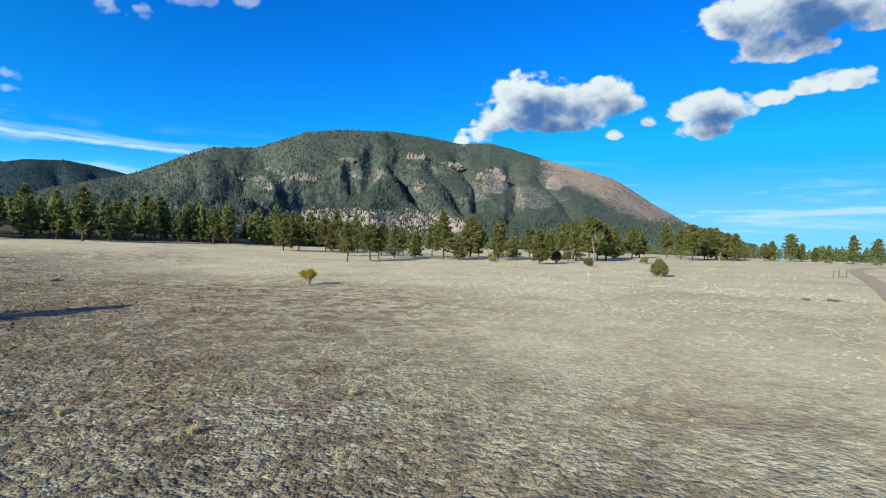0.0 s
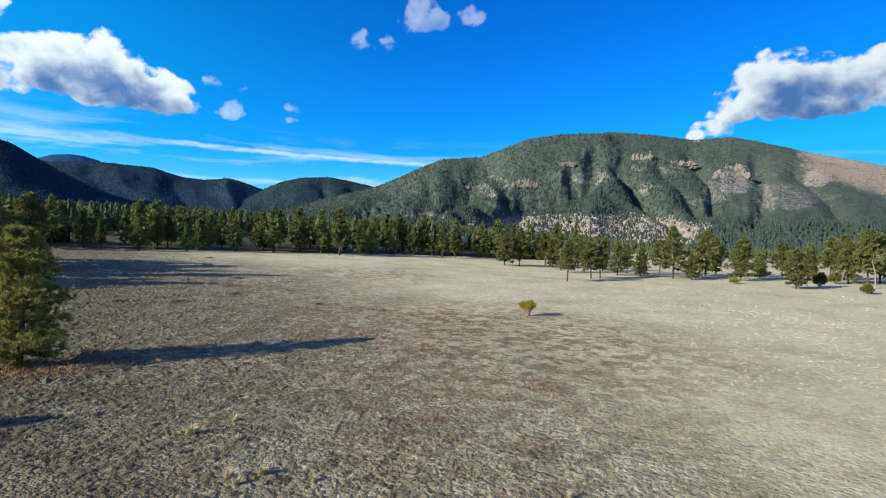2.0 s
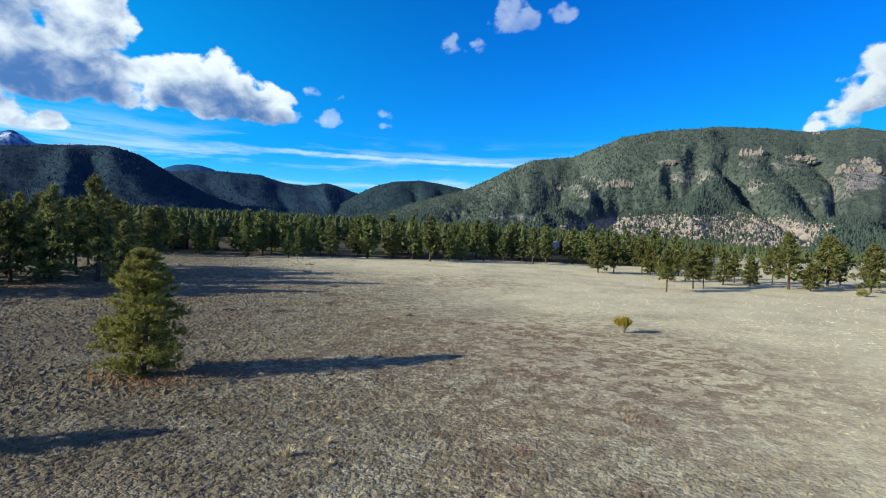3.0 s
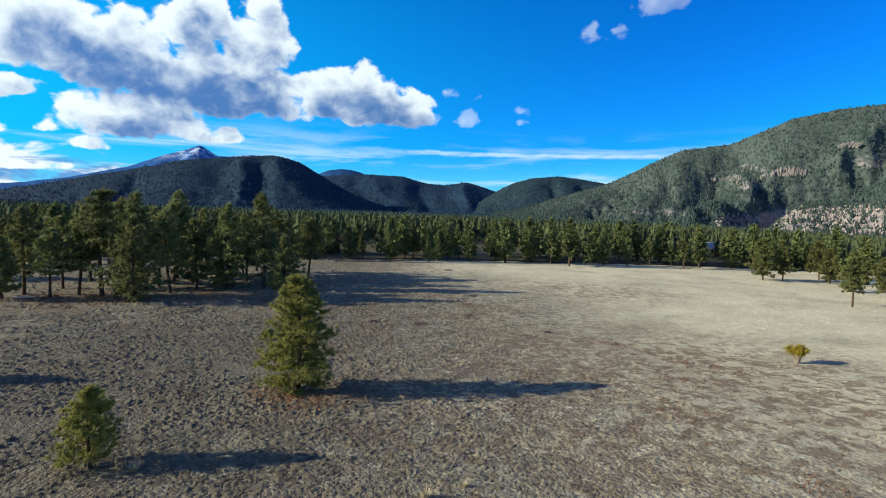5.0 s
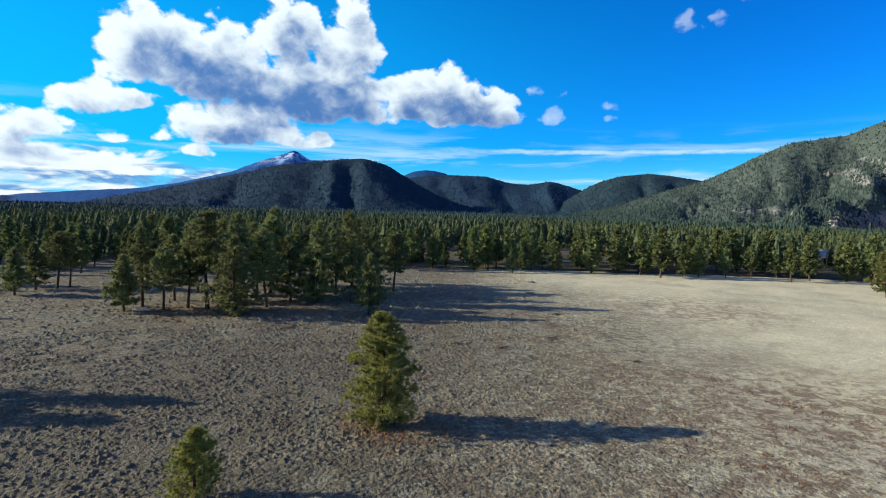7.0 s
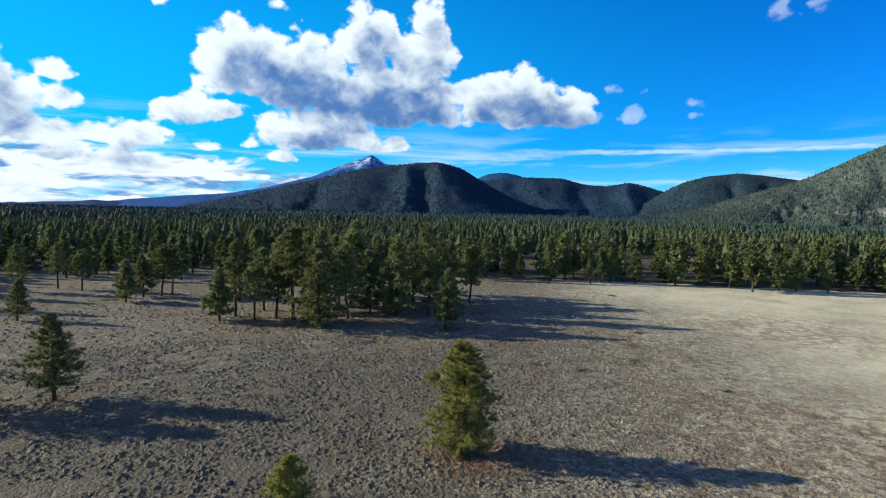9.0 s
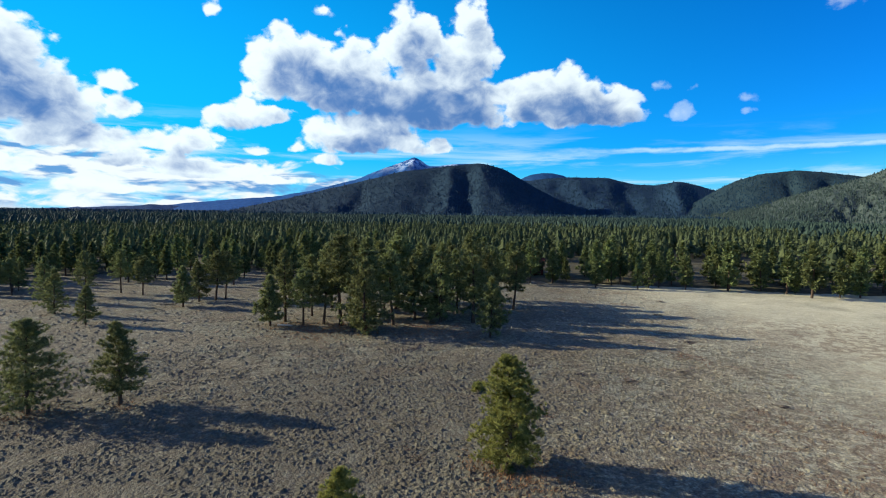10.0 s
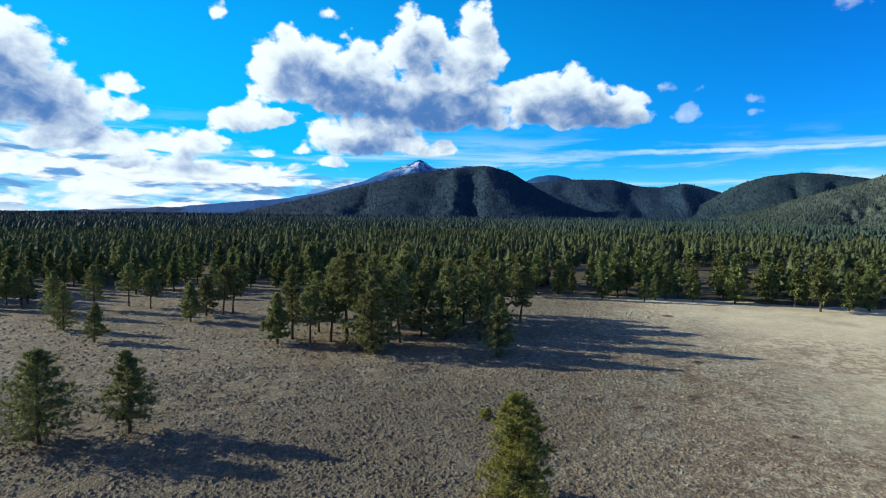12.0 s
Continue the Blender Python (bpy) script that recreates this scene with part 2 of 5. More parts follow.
def meadow_colour(n, where, straw, grey, brown, red):
    """Winter grass: straw and grey-green drifts, brown thin spots and rusty herb patches."""
    wide = n.noise(where, 0.028, 4.0, 0.55)
    mid = n.noise(where, 0.16, 4.0, 0.6)
    fine = n.noise(where, 2.6, 5.0, 0.65)
    split = n.add("ShaderNodeSeparateXYZ")
    n.put(split.inputs[0], where)
    # paler grass out in the open meadow, its sunlit look at grazing view painted in
    drift = n.math("MULTIPLY_ADD", wide, 24.0, -12.0)
    near_pale = n.ramp(n.math("ADD", n.math("MULTIPLY", n.math("ADD", split.outputs[0], split.outputs[1]), 0.75), drift), -8.0, 26.0)
    far_pale = n.ramp(n.math("ADD", n.math("MULTIPLY_ADD", split.outputs[0], 0.35, n.math("MULTIPLY", split.outputs[1], 0.85)), drift), 18.0, 50.0)
    lit_side = n.math("MAXIMUM", n.math("MULTIPLY", near_pale, 0.85), far_pale)
    c = n.mix(n.ramp(mid, 0.42, 0.58), grey, brown)
    c = n.mix(n.math("MULTIPLY", lit_side, n.ramp(mid, 0.36, 0.64, 1.0, 0.72)), c, straw)
    # drifts of paler and of darker grass
    sway = n.noise(where, 0.065, 4.0, 0.6, 0.6)
    c = n.mix(n.ramp(sway, 0.52, 0.64, 0.0, 0.30), c, tuple(v * 0.52 for v in grey))
    c = n.mix(n.ramp(sway, 0.47, 0.36, 0.0, 0.30), c, straw)
    rust = n.math("MULTIPLY", n.ramp(n.noise(where, 0.21, 3.0, 0.5, 1.0), 0.57, 0.66), n.ramp(fine, 0.42, 0.56))
    c = n.mix(n.math("MULTIPLY", rust, n.ramp(lit_side, 1.0, 0.2, 0.08, 0.9)), c, red)
    thin = n.math("MULTIPLY", n.ramp(n.noise(where, 0.33, 5.0, 0.7, 0.8), 0.52, 0.60), n.ramp(lit_side, 1.0, 0.0, 0.10, 0.85))
    c = n.mix(thin, c, tuple(v * 0.55 for v in brown))
    # worn brown ground between the lone pine and the yellow shrub
    dx, dy = n.math("ADD", split.outputs[0], 15.0), n.math("ADD", split.outputs[1], -36.0)
    worn = n.ramp(n.math("SQRT", n.math("MULTIPLY_ADD", dx, dx, n.math("MULTIPLY", dy, dy))), 25.0, 9.0)
    # and a lesser patch beyond the grove's shade
    ex, ey = n.math("ADD", split.outputs[0], 45.0), n.math("ADD", split.outputs[1], -74.0)
    lesser = n.ramp(n.math("SQRT", n.math("MULTIPLY_ADD", ex, ex, n.math("MULTIPLY", ey, ey))), 20.0, 6.0, 0.0, 0.75)
    worn = n.math("MAXIMUM", worn, lesser)
    bare = n.noise(where, 0.75, 5.0, 0.70, 0.8)
    c = n.mix(n.math("MULTIPLY", worn, n.ramp(bare, 0.46, 0.56, 0.12, 0.90)), c, tuple(0.5 * (p * 0.8 + q * 1.2) * 0.72 for p, q in zip(brown, red)))
    # darker towards low x and low y, weaker again beyond x = -42
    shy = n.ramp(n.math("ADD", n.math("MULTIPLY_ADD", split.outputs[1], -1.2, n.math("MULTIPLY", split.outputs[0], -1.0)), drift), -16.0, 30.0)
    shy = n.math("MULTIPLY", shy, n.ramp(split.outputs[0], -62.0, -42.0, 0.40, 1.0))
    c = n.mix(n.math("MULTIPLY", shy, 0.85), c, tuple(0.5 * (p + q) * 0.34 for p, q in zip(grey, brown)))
    clump = n.noise(where, 1.25, 4.0, 0.65, 0.4)
    c = n.mix(n.math("MULTIPLY", n.ramp(clump, 0.48, 0.56), n.ramp(lit_side, 0.0, 1.0, 0.78, 0.12)), c, tuple(v * 0.44 for v in brown))
    tops = n.math("MULTIPLY", n.ramp(n.noise(where, 1.7, 3.0, 0.6), 0.54, 0.66, 0.0, 0.42), n.ramp(shy, 0.0, 1.0, 1.0, 0.15))
    c = n.mix(tops, c, tuple(v * 1.05 for v in straw))
    return c, fine, mid, lit_side


def make_ground_material():
    m, n, bsdf, where = material("dry_meadow_ground", 0.95, 0.1)
    c, fine, mid, lit_side = meadow_colour(n, where, (0.62, 0.585, 0.40), (0.285, 0.292, 0.215), (0.250, 0.218, 0.150), (0.20, 0.105, 0.065))
    lump = n.noise(where, 5.5, 3.0, 0.6, 0.5)
    gap = n.ramp(n.math("MULTIPLY_ADD", lump, 0.6, n.math("MULTIPLY", fine, 0.4)), 0.52, 0.40)
    gap = n.math("MULTIPLY", gap, n.ramp(lit_side, 1.0, 0.0, 0.14, 0.85))
    c = n.mix(gap, c, (0.085, 0.070, 0.054))
    speck = n.noise(where, 9.0, 3.0, 0.7)
    c = n.mix(n.math("MULTIPLY", n.ramp(speck, 0.50, 0.64), n.ramp(lit_side, 1.0, 0.0, 0.10, 0.6)), c, (0.075, 0.062, 0.048))
    c = n.mix(n.ramp(speck, 0.46, 0.34, 0.0, 0.16), c, (0.46, 0.43, 0.33))
    grain = n.noise(where, 14.0, 4.0, 0.7)
    c = n.mix(n.math("MULTIPLY", n.ramp(grain, 0.3, 0.7, 0.25, 0.0), n.ramp(lit_side, 0.0, 1.0, 1.0, 0.5)), c, (0.07, 0.06, 0.045))
    tufts, heads = n.cells(where, 4.6), n.cells(where, 12.0)
    tone = n.add("ShaderNodeSeparateColor")
    n.put(tone.inputs[0], tufts[1])
    c = n.mix(n.math("MULTIPLY", n.ramp(tone.outputs[0], 0.55, 1.0, smooth=False), n.ramp(lit_side, 0.0, 1.0, 0.55, 0.16)), c, (0.10, 0.088, 0.066))
    c = n.mix(n.math("MULTIPLY", n.ramp(tone.outputs[1], 0.5, 1.0, smooth=False), 0.13), c, (0.46, 0.44, 0.35))
    n.put(bsdf.inputs["Base Color"], c)
    h = n.math("MULTIPLY_ADD", tufts[0], -0.85, n.math("MULTIPLY_ADD", heads[0], -0.45, n.math("MULTIPLY", lump, 0.45)))
    h = n.math("MULTIPLY", h, n.ramp(lit_side, 0.0, 1.0, 1.0, 0.32))
    bump(n, bsdf, h, 1.0, 0.09)
    return m


def make_grass_material():
    m, n, bsdf, where = material("dry_grass_blades", 0.85, 0.15)
    c, fine, mid, lit_side = meadow_colour(n, where, (0.58, 0.55, 0.375), (0.304, 0.298, 0.216), (0.266, 0.224, 0.152), (0.20, 0.105, 0.07))
    rnd = n.add("ShaderNodeNewGeometry").outputs["Random Per Island"]
    c = n.mix(n.math("MULTIPLY", n.ramp(rnd, 0.0, 0.55, 0.55, 0.0, smooth=False), n.ramp(lit_side, 0.0, 1.0, 1.0, 0.5)), c, (0.18, 0.16, 0.11))
    c = n.mix(n.ramp(rnd, 0.75, 1.0, 0.0, 0.15, smooth=False), c, (0.52, 0.49, 0.37))
    tiny = n.noise(where, 38.0, 3.0, 0.7)
    c = n.mix(n.math("MULTIPLY", n.ramp(tiny, 0.40, 0.60, 0.55, 0.0), n.ramp(lit_side, 0.0, 1.0, 1.0, 0.4)), c, (0.09, 0.08, 0.055))
    bump(n, bsdf, tiny, 1.0, 0.05)
    n.put(bsdf.inputs["Base Color"], c)
    return m


def make_needles(name, light, dark, scale=1.0):
    m, n, bsdf, where = material(name, 0.8, 0.1)
    rnd = n.add("ShaderNodeNewGeometry").outputs["Random Per Island"]
    tree = n.add("ShaderNodeObjectInfo").outputs["Random"]
    big = n.noise(where, 0.55 * scale, 3.0)
    f = n.math("MULTIPLY_ADD", rnd, 0.55, n.math("MULTIPLY", big, 0.75))
    c = n.mix(n.ramp(f, 0.15, 0.95), dark, light)
    hue = n.add("ShaderNodeHueSaturation")
    n.put(hue.inputs["Color"], c)
    n.put(hue.inputs["Hue"], n.ramp(tree, 0, 1, 0.485, 0.512, smooth=False))
    n.put(hue.inputs["Value"], n.ramp(tree, 0, 1, 0.82, 1.18, smooth=False))
    n.put(bsdf.inputs["Base Color"], hue.outputs[0])
    leaf = n.add("ShaderNodeBsdfTranslucent")
    n.put(leaf.inputs[0], hue.outputs[0])
    both = n.add("ShaderNodeMixShader")
    both.inputs[0].default_value = 0.30
    out = m.node_tree.nodes["Material Output"]
    m.node_tree.links.new(bsdf.outputs[0], both.inputs[1])
    m.node_tree.links.new(leaf.outputs[0], both.inputs[2])
    m.node_tree.links.new(both.outputs[0], out.inputs[0])
    return m


def make_bark(name, a, b):
    m, n, bsdf, where = material(name, 0.9, 0.1)
    stretch = n.add("ShaderNodeMapping")
    stretch.inputs["Scale"].default_value = (9, 9, 2.2)
    n.put(stretch.inputs[0], where)
    f = n.noise(stretch.outputs[0], 1.0, 5.0, 0.65)
    n.put(bsdf.inputs["Base Color"], n.mix(n.ramp(f, 0.35, 0.65), a, b))
    bump(n, bsdf, f, 0.8, 0.03)
    return m


def make_plain(name, colour, rough=0.8, grain=6.0, spread=0.25, metal=0.0):
    m, n, bsdf, where = material(name, rough, 0.3)
    f = n.noise(where, grain, 5.0, 0.6)
    g = n.noise(where, grain * 0.13, 3.0)
    dark = tuple(v * (1 - spread) for v in colour)
    pale = tuple(min(v * (1 + spread), 0.95) for v in colour)
    n.put(bsdf.inputs["Base Color"], n.mix(n.math("MULTIPLY_ADD", f, 0.6, n.math("MULTIPLY", g, 0.4)), dark, pale))
    bsdf.inputs["Metallic"].default_value = metal
    bump(n, bsdf, f, 0.4, 0.02)
    return m


def make_mountain(name, litter, rock, scree, rocky, high=None, patches=(), tawny=None):
    """Slopes of needle litter and scrub with bare rock and scree; far ones carry haze or cloud shade in these colours.
    patches: bare places by bearing, height angle, half sizes and amount.
    """
    m, n, bsdf, where = material(name, 0.95, 0.08)
    place = n.add("ShaderNodeSeparateXYZ")
    n.put(place.inputs[0], where)
    px, py, pz = place.outputs
    around_deg = n.math("MULTIPLY", n.math("ARCTAN2", n.math("MULTIPLY", px, -1.0), py), 180 / math.pi)
    patch = n.noise(where, 0.0065, 5.0, 0.62, 0.4)
    spots = n.noise(where, 0.045, 4.0, 0.7)
    fine = n.noise(where, 0.13, 4.0, 0.7)
    normal = n.add("ShaderNodeNewGeometry").outputs["Normal"]
    split = n.add("ShaderNodeSeparateXYZ")
    n.put(split.inputs[0], normal)
    steep = n.ramp(split.outputs[2], 0.86, 0.66)
    bare = n.math("ADD", n.math("MULTIPLY_ADD", steep, 0.12, n.math("MULTIPLY", patch, 0.6)), rocky)
    tan_side = 0.0
    if patches:
        wobble = n.math("MULTIPLY", n.math("SUBTRACT", n.noise(where, 0.012, 4.0, 0.6), 0.5), 2.2)
        az = n.math("ADD", around_deg, wobble)
        far = n.math("SQRT", n.math("MULTIPLY_ADD", px, px, n.math("MULTIPLY", py, py)))
        el = n.math("ADD", n.math("MULTIPLY", n.math("ARCTAN2", pz, far), 180 / math.pi), n.math("MULTIPLY", wobble, 0.35))
        for a, e, w, h, k in patches:
            da = n.math("MULTIPLY_ADD", az, 1 / w, -a / w)
            de = n.math("MULTIPLY_ADD", el, 1 / h, -e / h)
            d = n.math("SUBTRACT", 1.0, n.math("MULTIPLY_ADD", da, da, n.math("MULTIPLY", de, de)), clamp=True)
            bare = n.math("MULTIPLY_ADD", n.ramp(d, 0.0, 0.5), k * 0.50, bare)
        # the dry open ridge at the far end
        tan_side = n.math("MULTIPLY", n.ramp(n.math("SUBTRACT", el, n.math("MULTIPLY_ADD", az, 0.48, 12.06)), -0.9, 0.7), n.ramp(az, -8.5, -11.5))
        bare = n.math("MULTIPLY_ADD", tan_side, 0.42, n.math("MULTIPLY_ADD", n.ramp(az, 1.0, -7.0), 0.17, bare))
    speck = n.math("MULTIPLY_ADD", n.math("SUBTRACT", fine, 0.5), 0.85, n.math("MULTIPLY", n.math("SUBTRACT", spots, 0.5), 0.9))
    open_rock = n.ramp(n.math("ADD", speck, bare), 0.42, 0.80)
    stone = n.mix(n.ramp(n.noise(where, 0.08, 4.0, 0.65), 0.38, 0.62), rock, scree)
    if tawny:
        stone = n.mix(n.math("MULTIPLY", tan_side, n.ramp(patch, 0.38, 0.54, 0.3, 1.0)), stone, tawny)
    under = n.mix(n.ramp(spots, 0.3, 0.7), litter, tuple(v * 1.5 for v in litter))
    c = n.mix(open_rock, under, stone)
    if high:
        # snow tinted blue, with the far haze put into its colour
        snow = n.math("MULTIPLY", n.ramp(pz, high, high + 170.0, 0.0, 1.0), n.ramp(n.noise(where, 0.014, 5.0, 0.7), 0.42, 0.56))
        c = n.mix(n.math("MULTIPLY", snow, 0.85), c, (0.55, 0.66, 0.84))
    n.put(bsdf.inputs["Base Color"], c)
    bump(n, bsdf, n.math("MULTIPLY_ADD", spots, 1.0, fine), 0.8, 4.0)
    return m


MAT_GROUND = make_ground_material()
MAT_GRASS = make_grass_material()
MAT_NEEDLES = make_needles("olive_pine_needles", (0.300, 0.290, 0.082), (0.066, 0.086, 0.034))
MAT_NEEDLES_YOUNG = make_needles("young_pine_needles", (0.36, 0.38, 0.10), (0.11, 0.14, 0.045))
MAT_NEEDLES_DARK = make_needles("dark_pine_needles", (0.225, 0.245, 0.098), (0.064, 0.086, 0.044))
MAT_NEEDLES_DEEP = make_needles("deep_green_needles", (0.175, 0.190, 0.066), (0.044, 0.062, 0.030))
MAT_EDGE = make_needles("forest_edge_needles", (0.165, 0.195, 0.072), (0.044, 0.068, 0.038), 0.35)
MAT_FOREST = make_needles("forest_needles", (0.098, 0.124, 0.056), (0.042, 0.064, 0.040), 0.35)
# pines of the shaded hills: cloud shade and haze put into the needle colour
MAT_SHADE_PINE = make_needles("shade_blue_pine_needles", (0.024, 0.056, 0.092), (0.014, 0.040, 0.074), 0.05)
# slope pines leaned towards blue, a little haze mixed into their colour
MAT_SLOPE = make_needles("slope_pine_needles", (0.058, 0.086, 0.072), (0.026, 0.047, 0.049), 0.05)
MAT_BARK = make_bark("pine_bark", (0.045, 0.032, 0.024), (0.105, 0.074, 0.054))
MAT_BUSH = make_needles("yellow_green_twigs", (0.52, 0.45, 0.05), (0.17, 0.17, 0.03))


# ------------------------------------------------------------ helpers for meshes
def mesh_np(name, verts, tris, mat, smooth=False):
    me = bpy.data.meshes.new(name)
    verts = np.asarray(verts, dtype=np.float32)
    tris = np.asarray(tris, dtype=np.int32)
    size = tris.shape[1]
    me.vertices.add(len(verts))
    me.vertices.foreach_set("co", verts.ravel())
    me.loops.add(tris.size)
    me.loops.foreach_set("vertex_index", tris.ravel())
    me.polygons.add(len(tris))
    me.polygons.foreach_set("loop_start", np.arange(0, tris.size, size, dtype=np.int32))
    me.polygons.foreach_set("use_smooth", np.full(len(tris), smooth, dtype=bool))
    me.update(calc_edges=True)
    me.materials.append(mat)
    return me


def part(name, bm, mat, parent=None, label=""):
    """Links a bmesh as one mesh object under a thing or a part."""
    me = bpy.data.meshes.new(name)
    bm.normal_update()
    bm.to_mesh(me)
    bm.free()
    me.materials.append(mat)
    ob = new(name, me)
    ob.parent = parent
    return tagged(ob, label) if label else ob


def soft_plus(a, w):
    return w * np.logaddexp(0.0, np.asarray(a) / w)


def ground_z(x, y):
    """The lie of the land: level meadow, rising gently to the wooded side, falling away beyond a far crest."""
    x, y = np.asarray(x, dtype=float), np.asarray(y, dtype=float)
    u, v = -0.985 * x + 0.17 * y, 0.64 * x + 0.77 * y
    return 0.036 * soft_plus(u - 32, 8) - 0.026 * soft_plus(v - 235, 18)


def at_bearing(az, r):
    return -math.sin(radians(az)) * r, math.cos(radians(az)) * r


# ------------------------------------------------------------ ground
def fractal(x, y, seed, octaves=5, ridged=False):
    """Smooth value noise on arrays."""
    total, amp, norm = np.zeros_like(x), 1.0, 0.0
    rng = np.random.RandomState(seed)
    for _ in range(octaves):
        table = rng.rand(64, 64)
        xi, yi = np.floor(x).astype(int), np.floor(y).astype(int)
        fx, fy = x - xi, y - yi
        fx, fy = fx * fx * (3 - 2 * fx), fy * fy * (3 - 2 * fy)
        v = (table[xi % 64, yi % 64] * (1 - fx) + table[(xi + 1) % 64, yi % 64] * fx) * (1 - fy) + \
            (table[xi % 64, (yi + 1) % 64] * (1 - fx) + table[(xi + 1) % 64, (yi + 1) % 64] * fx) * fy
        total += amp * (1 - np.abs(2 * v - 1) if ridged else v)
        norm += amp
        amp *= 0.52
        x, y = x * 2.03 + 7.1, y * 2.03 + 3.7
    return total / norm


def turf(x, y, r):
    """The small relief of the meadow: hummocks of bunchgrass with gaps between, on gentle swells."""
    swell = 0.05 * np.sin(x * 0.31 + np.sin(y * 0.17)) * np.sin(y * 0.27 + 1.3 * np.sin(x * 0.11)) * np.clip(r / 30, 0, 1)
    wx, wy = x + 0.35 * fractal(x / 0.9, y / 0.9, 5, 2), y + 0.35 * fractal(x / 0.9 + 31, y / 0.9 + 17, 6, 2)
    hummock = np.abs(2 * fractal(wx / 0.40, wy / 0.40, 7, 2) - 1) * 1.6
    coarse = np.abs(2 * fractal(wx / 0.95 + 9, wy / 0.95 + 4, 8, 3) - 1) * 1.4
    patchy = 0.35 + 1.3 * fractal(x / 5 + 3, y / 5 + 8, 9, 3)
    reach = np.clip((r - 14) / 22, 0, 1)
    size = np.clip((150 - r) / 80, 0, 1) * np.clip((r - 5) / 3, 0, 1)
    calm = 1 - 0.92 * np.clip((0.75 * (x + y) + 6) / 26, 0, 1)
    return swell + size * calm * patchy * ((0.02 + 0.03 * reach) * hummock + (0.025 + 0.06 * reach) * coarse - 0.04)


def build_ground():
    radii = np.concatenate([[0.0, 3, 6], np.geomspace(8, 125, 270), np.geomspace(130, 4900, 60)])
    turns = np.radians(np.concatenate([np.arange(-48, 118, 0.55), np.arange(120, 312, 4)]))
    rr, aa = np.meshgrid(radii, turns, indexing="ij")
    x, y = -np.sin(aa) * rr, np.cos(aa) * rr
    z = ground_z(x, y) + turf(x, y, rr)
    verts = np.stack([x, y, z], -1).reshape(-1, 3)
    k = len(turns)
    i, j = np.meshgrid(np.arange(len(radii) - 1), np.arange(k), indexing="ij")
    a, b = i * k + j, i * k + (j + 1) % k
    quads = np.stack([a, b, b + k, a + k], -1).reshape(-1, 4)
    ob = new("ground", mesh_np("ground", verts, quads[:, ::-1], MAT_GROUND, True))
    tagged(ob, "dry winter meadow of straw and grey bunchgrass", "ground", kind="structure")


build_ground()


# ------------------------------------------------------------ mountains
def carve(az, el, lines):
    """Depth of ravines (or, below 0, height of spurs) along lines of bearing and height angle, with a half width in degrees and a depth in metres."""
    total = np.zeros_like(az)
    for pts, wide, deep in lines:
        near = np.full_like(az, 99.0)
        for (a0, e0), (a1, e1) in zip(pts[:-1], pts[1:]):
            da, de = a1 - a0, e1 - e0
            f = np.clip(((az - a0) * da + (el - e0) * de) / (da * da + de * de), 0, 1)
            near = np.minimum(near, np.hypot(az - a0 - f * da, el - e0 - f * de))
        total += deep * np.clip(1 - near / wide, 0, 1) ** 1.4
    return total


def mountain_top(az, spec):
    knots = spec["ridge"]
    bearing = np.array([k[0] for k in knots])[::-1]
    height = np.array([math.tan(radians(k[1])) for k in knots])[::-1]
    far, seed = spec["far"], spec["seed"]
    soft = spec.get("soft", 0.5)
    top = sum(np.interp(az + o, bearing, height) * w for o, w in ((-soft, 0.25), (0, 0.5), (soft, 0.25))) * far + 9
    return top + far * 0.0022 * (fractal(az * 1.3, az * 0 + seed, seed + 9, 5) - 0.5)


def base_angle(az, s, spec):
    """Height angle of the smooth slope, before ravines."""
    r = spec["foot"] + (spec["far"] - spec["foot"]) * s
    return np.degrees(np.arctan2(mountain_top(az, spec) * np.clip(s, 0, 1) ** spec.get("curve", 1.5), r))


def mountain_height(az, s, spec):
    """Height over the plain at bearing az and at s from foot (0) to ridge (1) and beyond."""
    far, seed = spec["far"], spec["seed"]
    top = mountain_top(az, spec)
    z = top * np.where(s < 1, np.clip(s, 0, 1) ** spec.get("curve", 1.5), 1 - 1.6 * (s - 1))
    # spurs and gullies that run down the slope
    arc = az * far * 0.0175
    warp = 160 * fractal(arc / 500, s * 2.0, seed + 3, 3)
    gully = fractal((arc + warp * 2) / spec.get("spur", 420), s * 1.6, seed, 4, True)
    rough = fractal(arc / 90, s * 9, seed + 5, 4)
    body = np.clip(s * (1.02 - s) * 4, 0, 1)
    z = z - top * body * (spec.get("cut", 0.34) * (1 - gully) + spec.get("rough", 0.05) * rough)
    if "lines" in spec:
        wob = 0.55 * (fractal(az * 0.9 + 40, s * 9 + 40, seed + 7, 3) - 0.5)
        z = z - carve(az + 2 * wob, base_angle(az, s, spec) + wob, spec["lines"]) * np.clip((1.0 - s) * 9, 0, 1)
    return z


def mountain_point(az, s, spec):
    r = spec["foot"] + (spec["far"] - spec["foot"]) * s
    x, y = -np.sin(np.radians(az)) * r, np.cos(np.radians(az)) * r
    z = mountain_height(az, s, spec)
    base = ground_z(x, y)
    blend = np.clip(s * 3.0, 0, 1)
    return x, y, np.maximum(z, 0) + base * (1 - blend) - 3.0 * (1 - np.clip(s * 12, 0, 1))


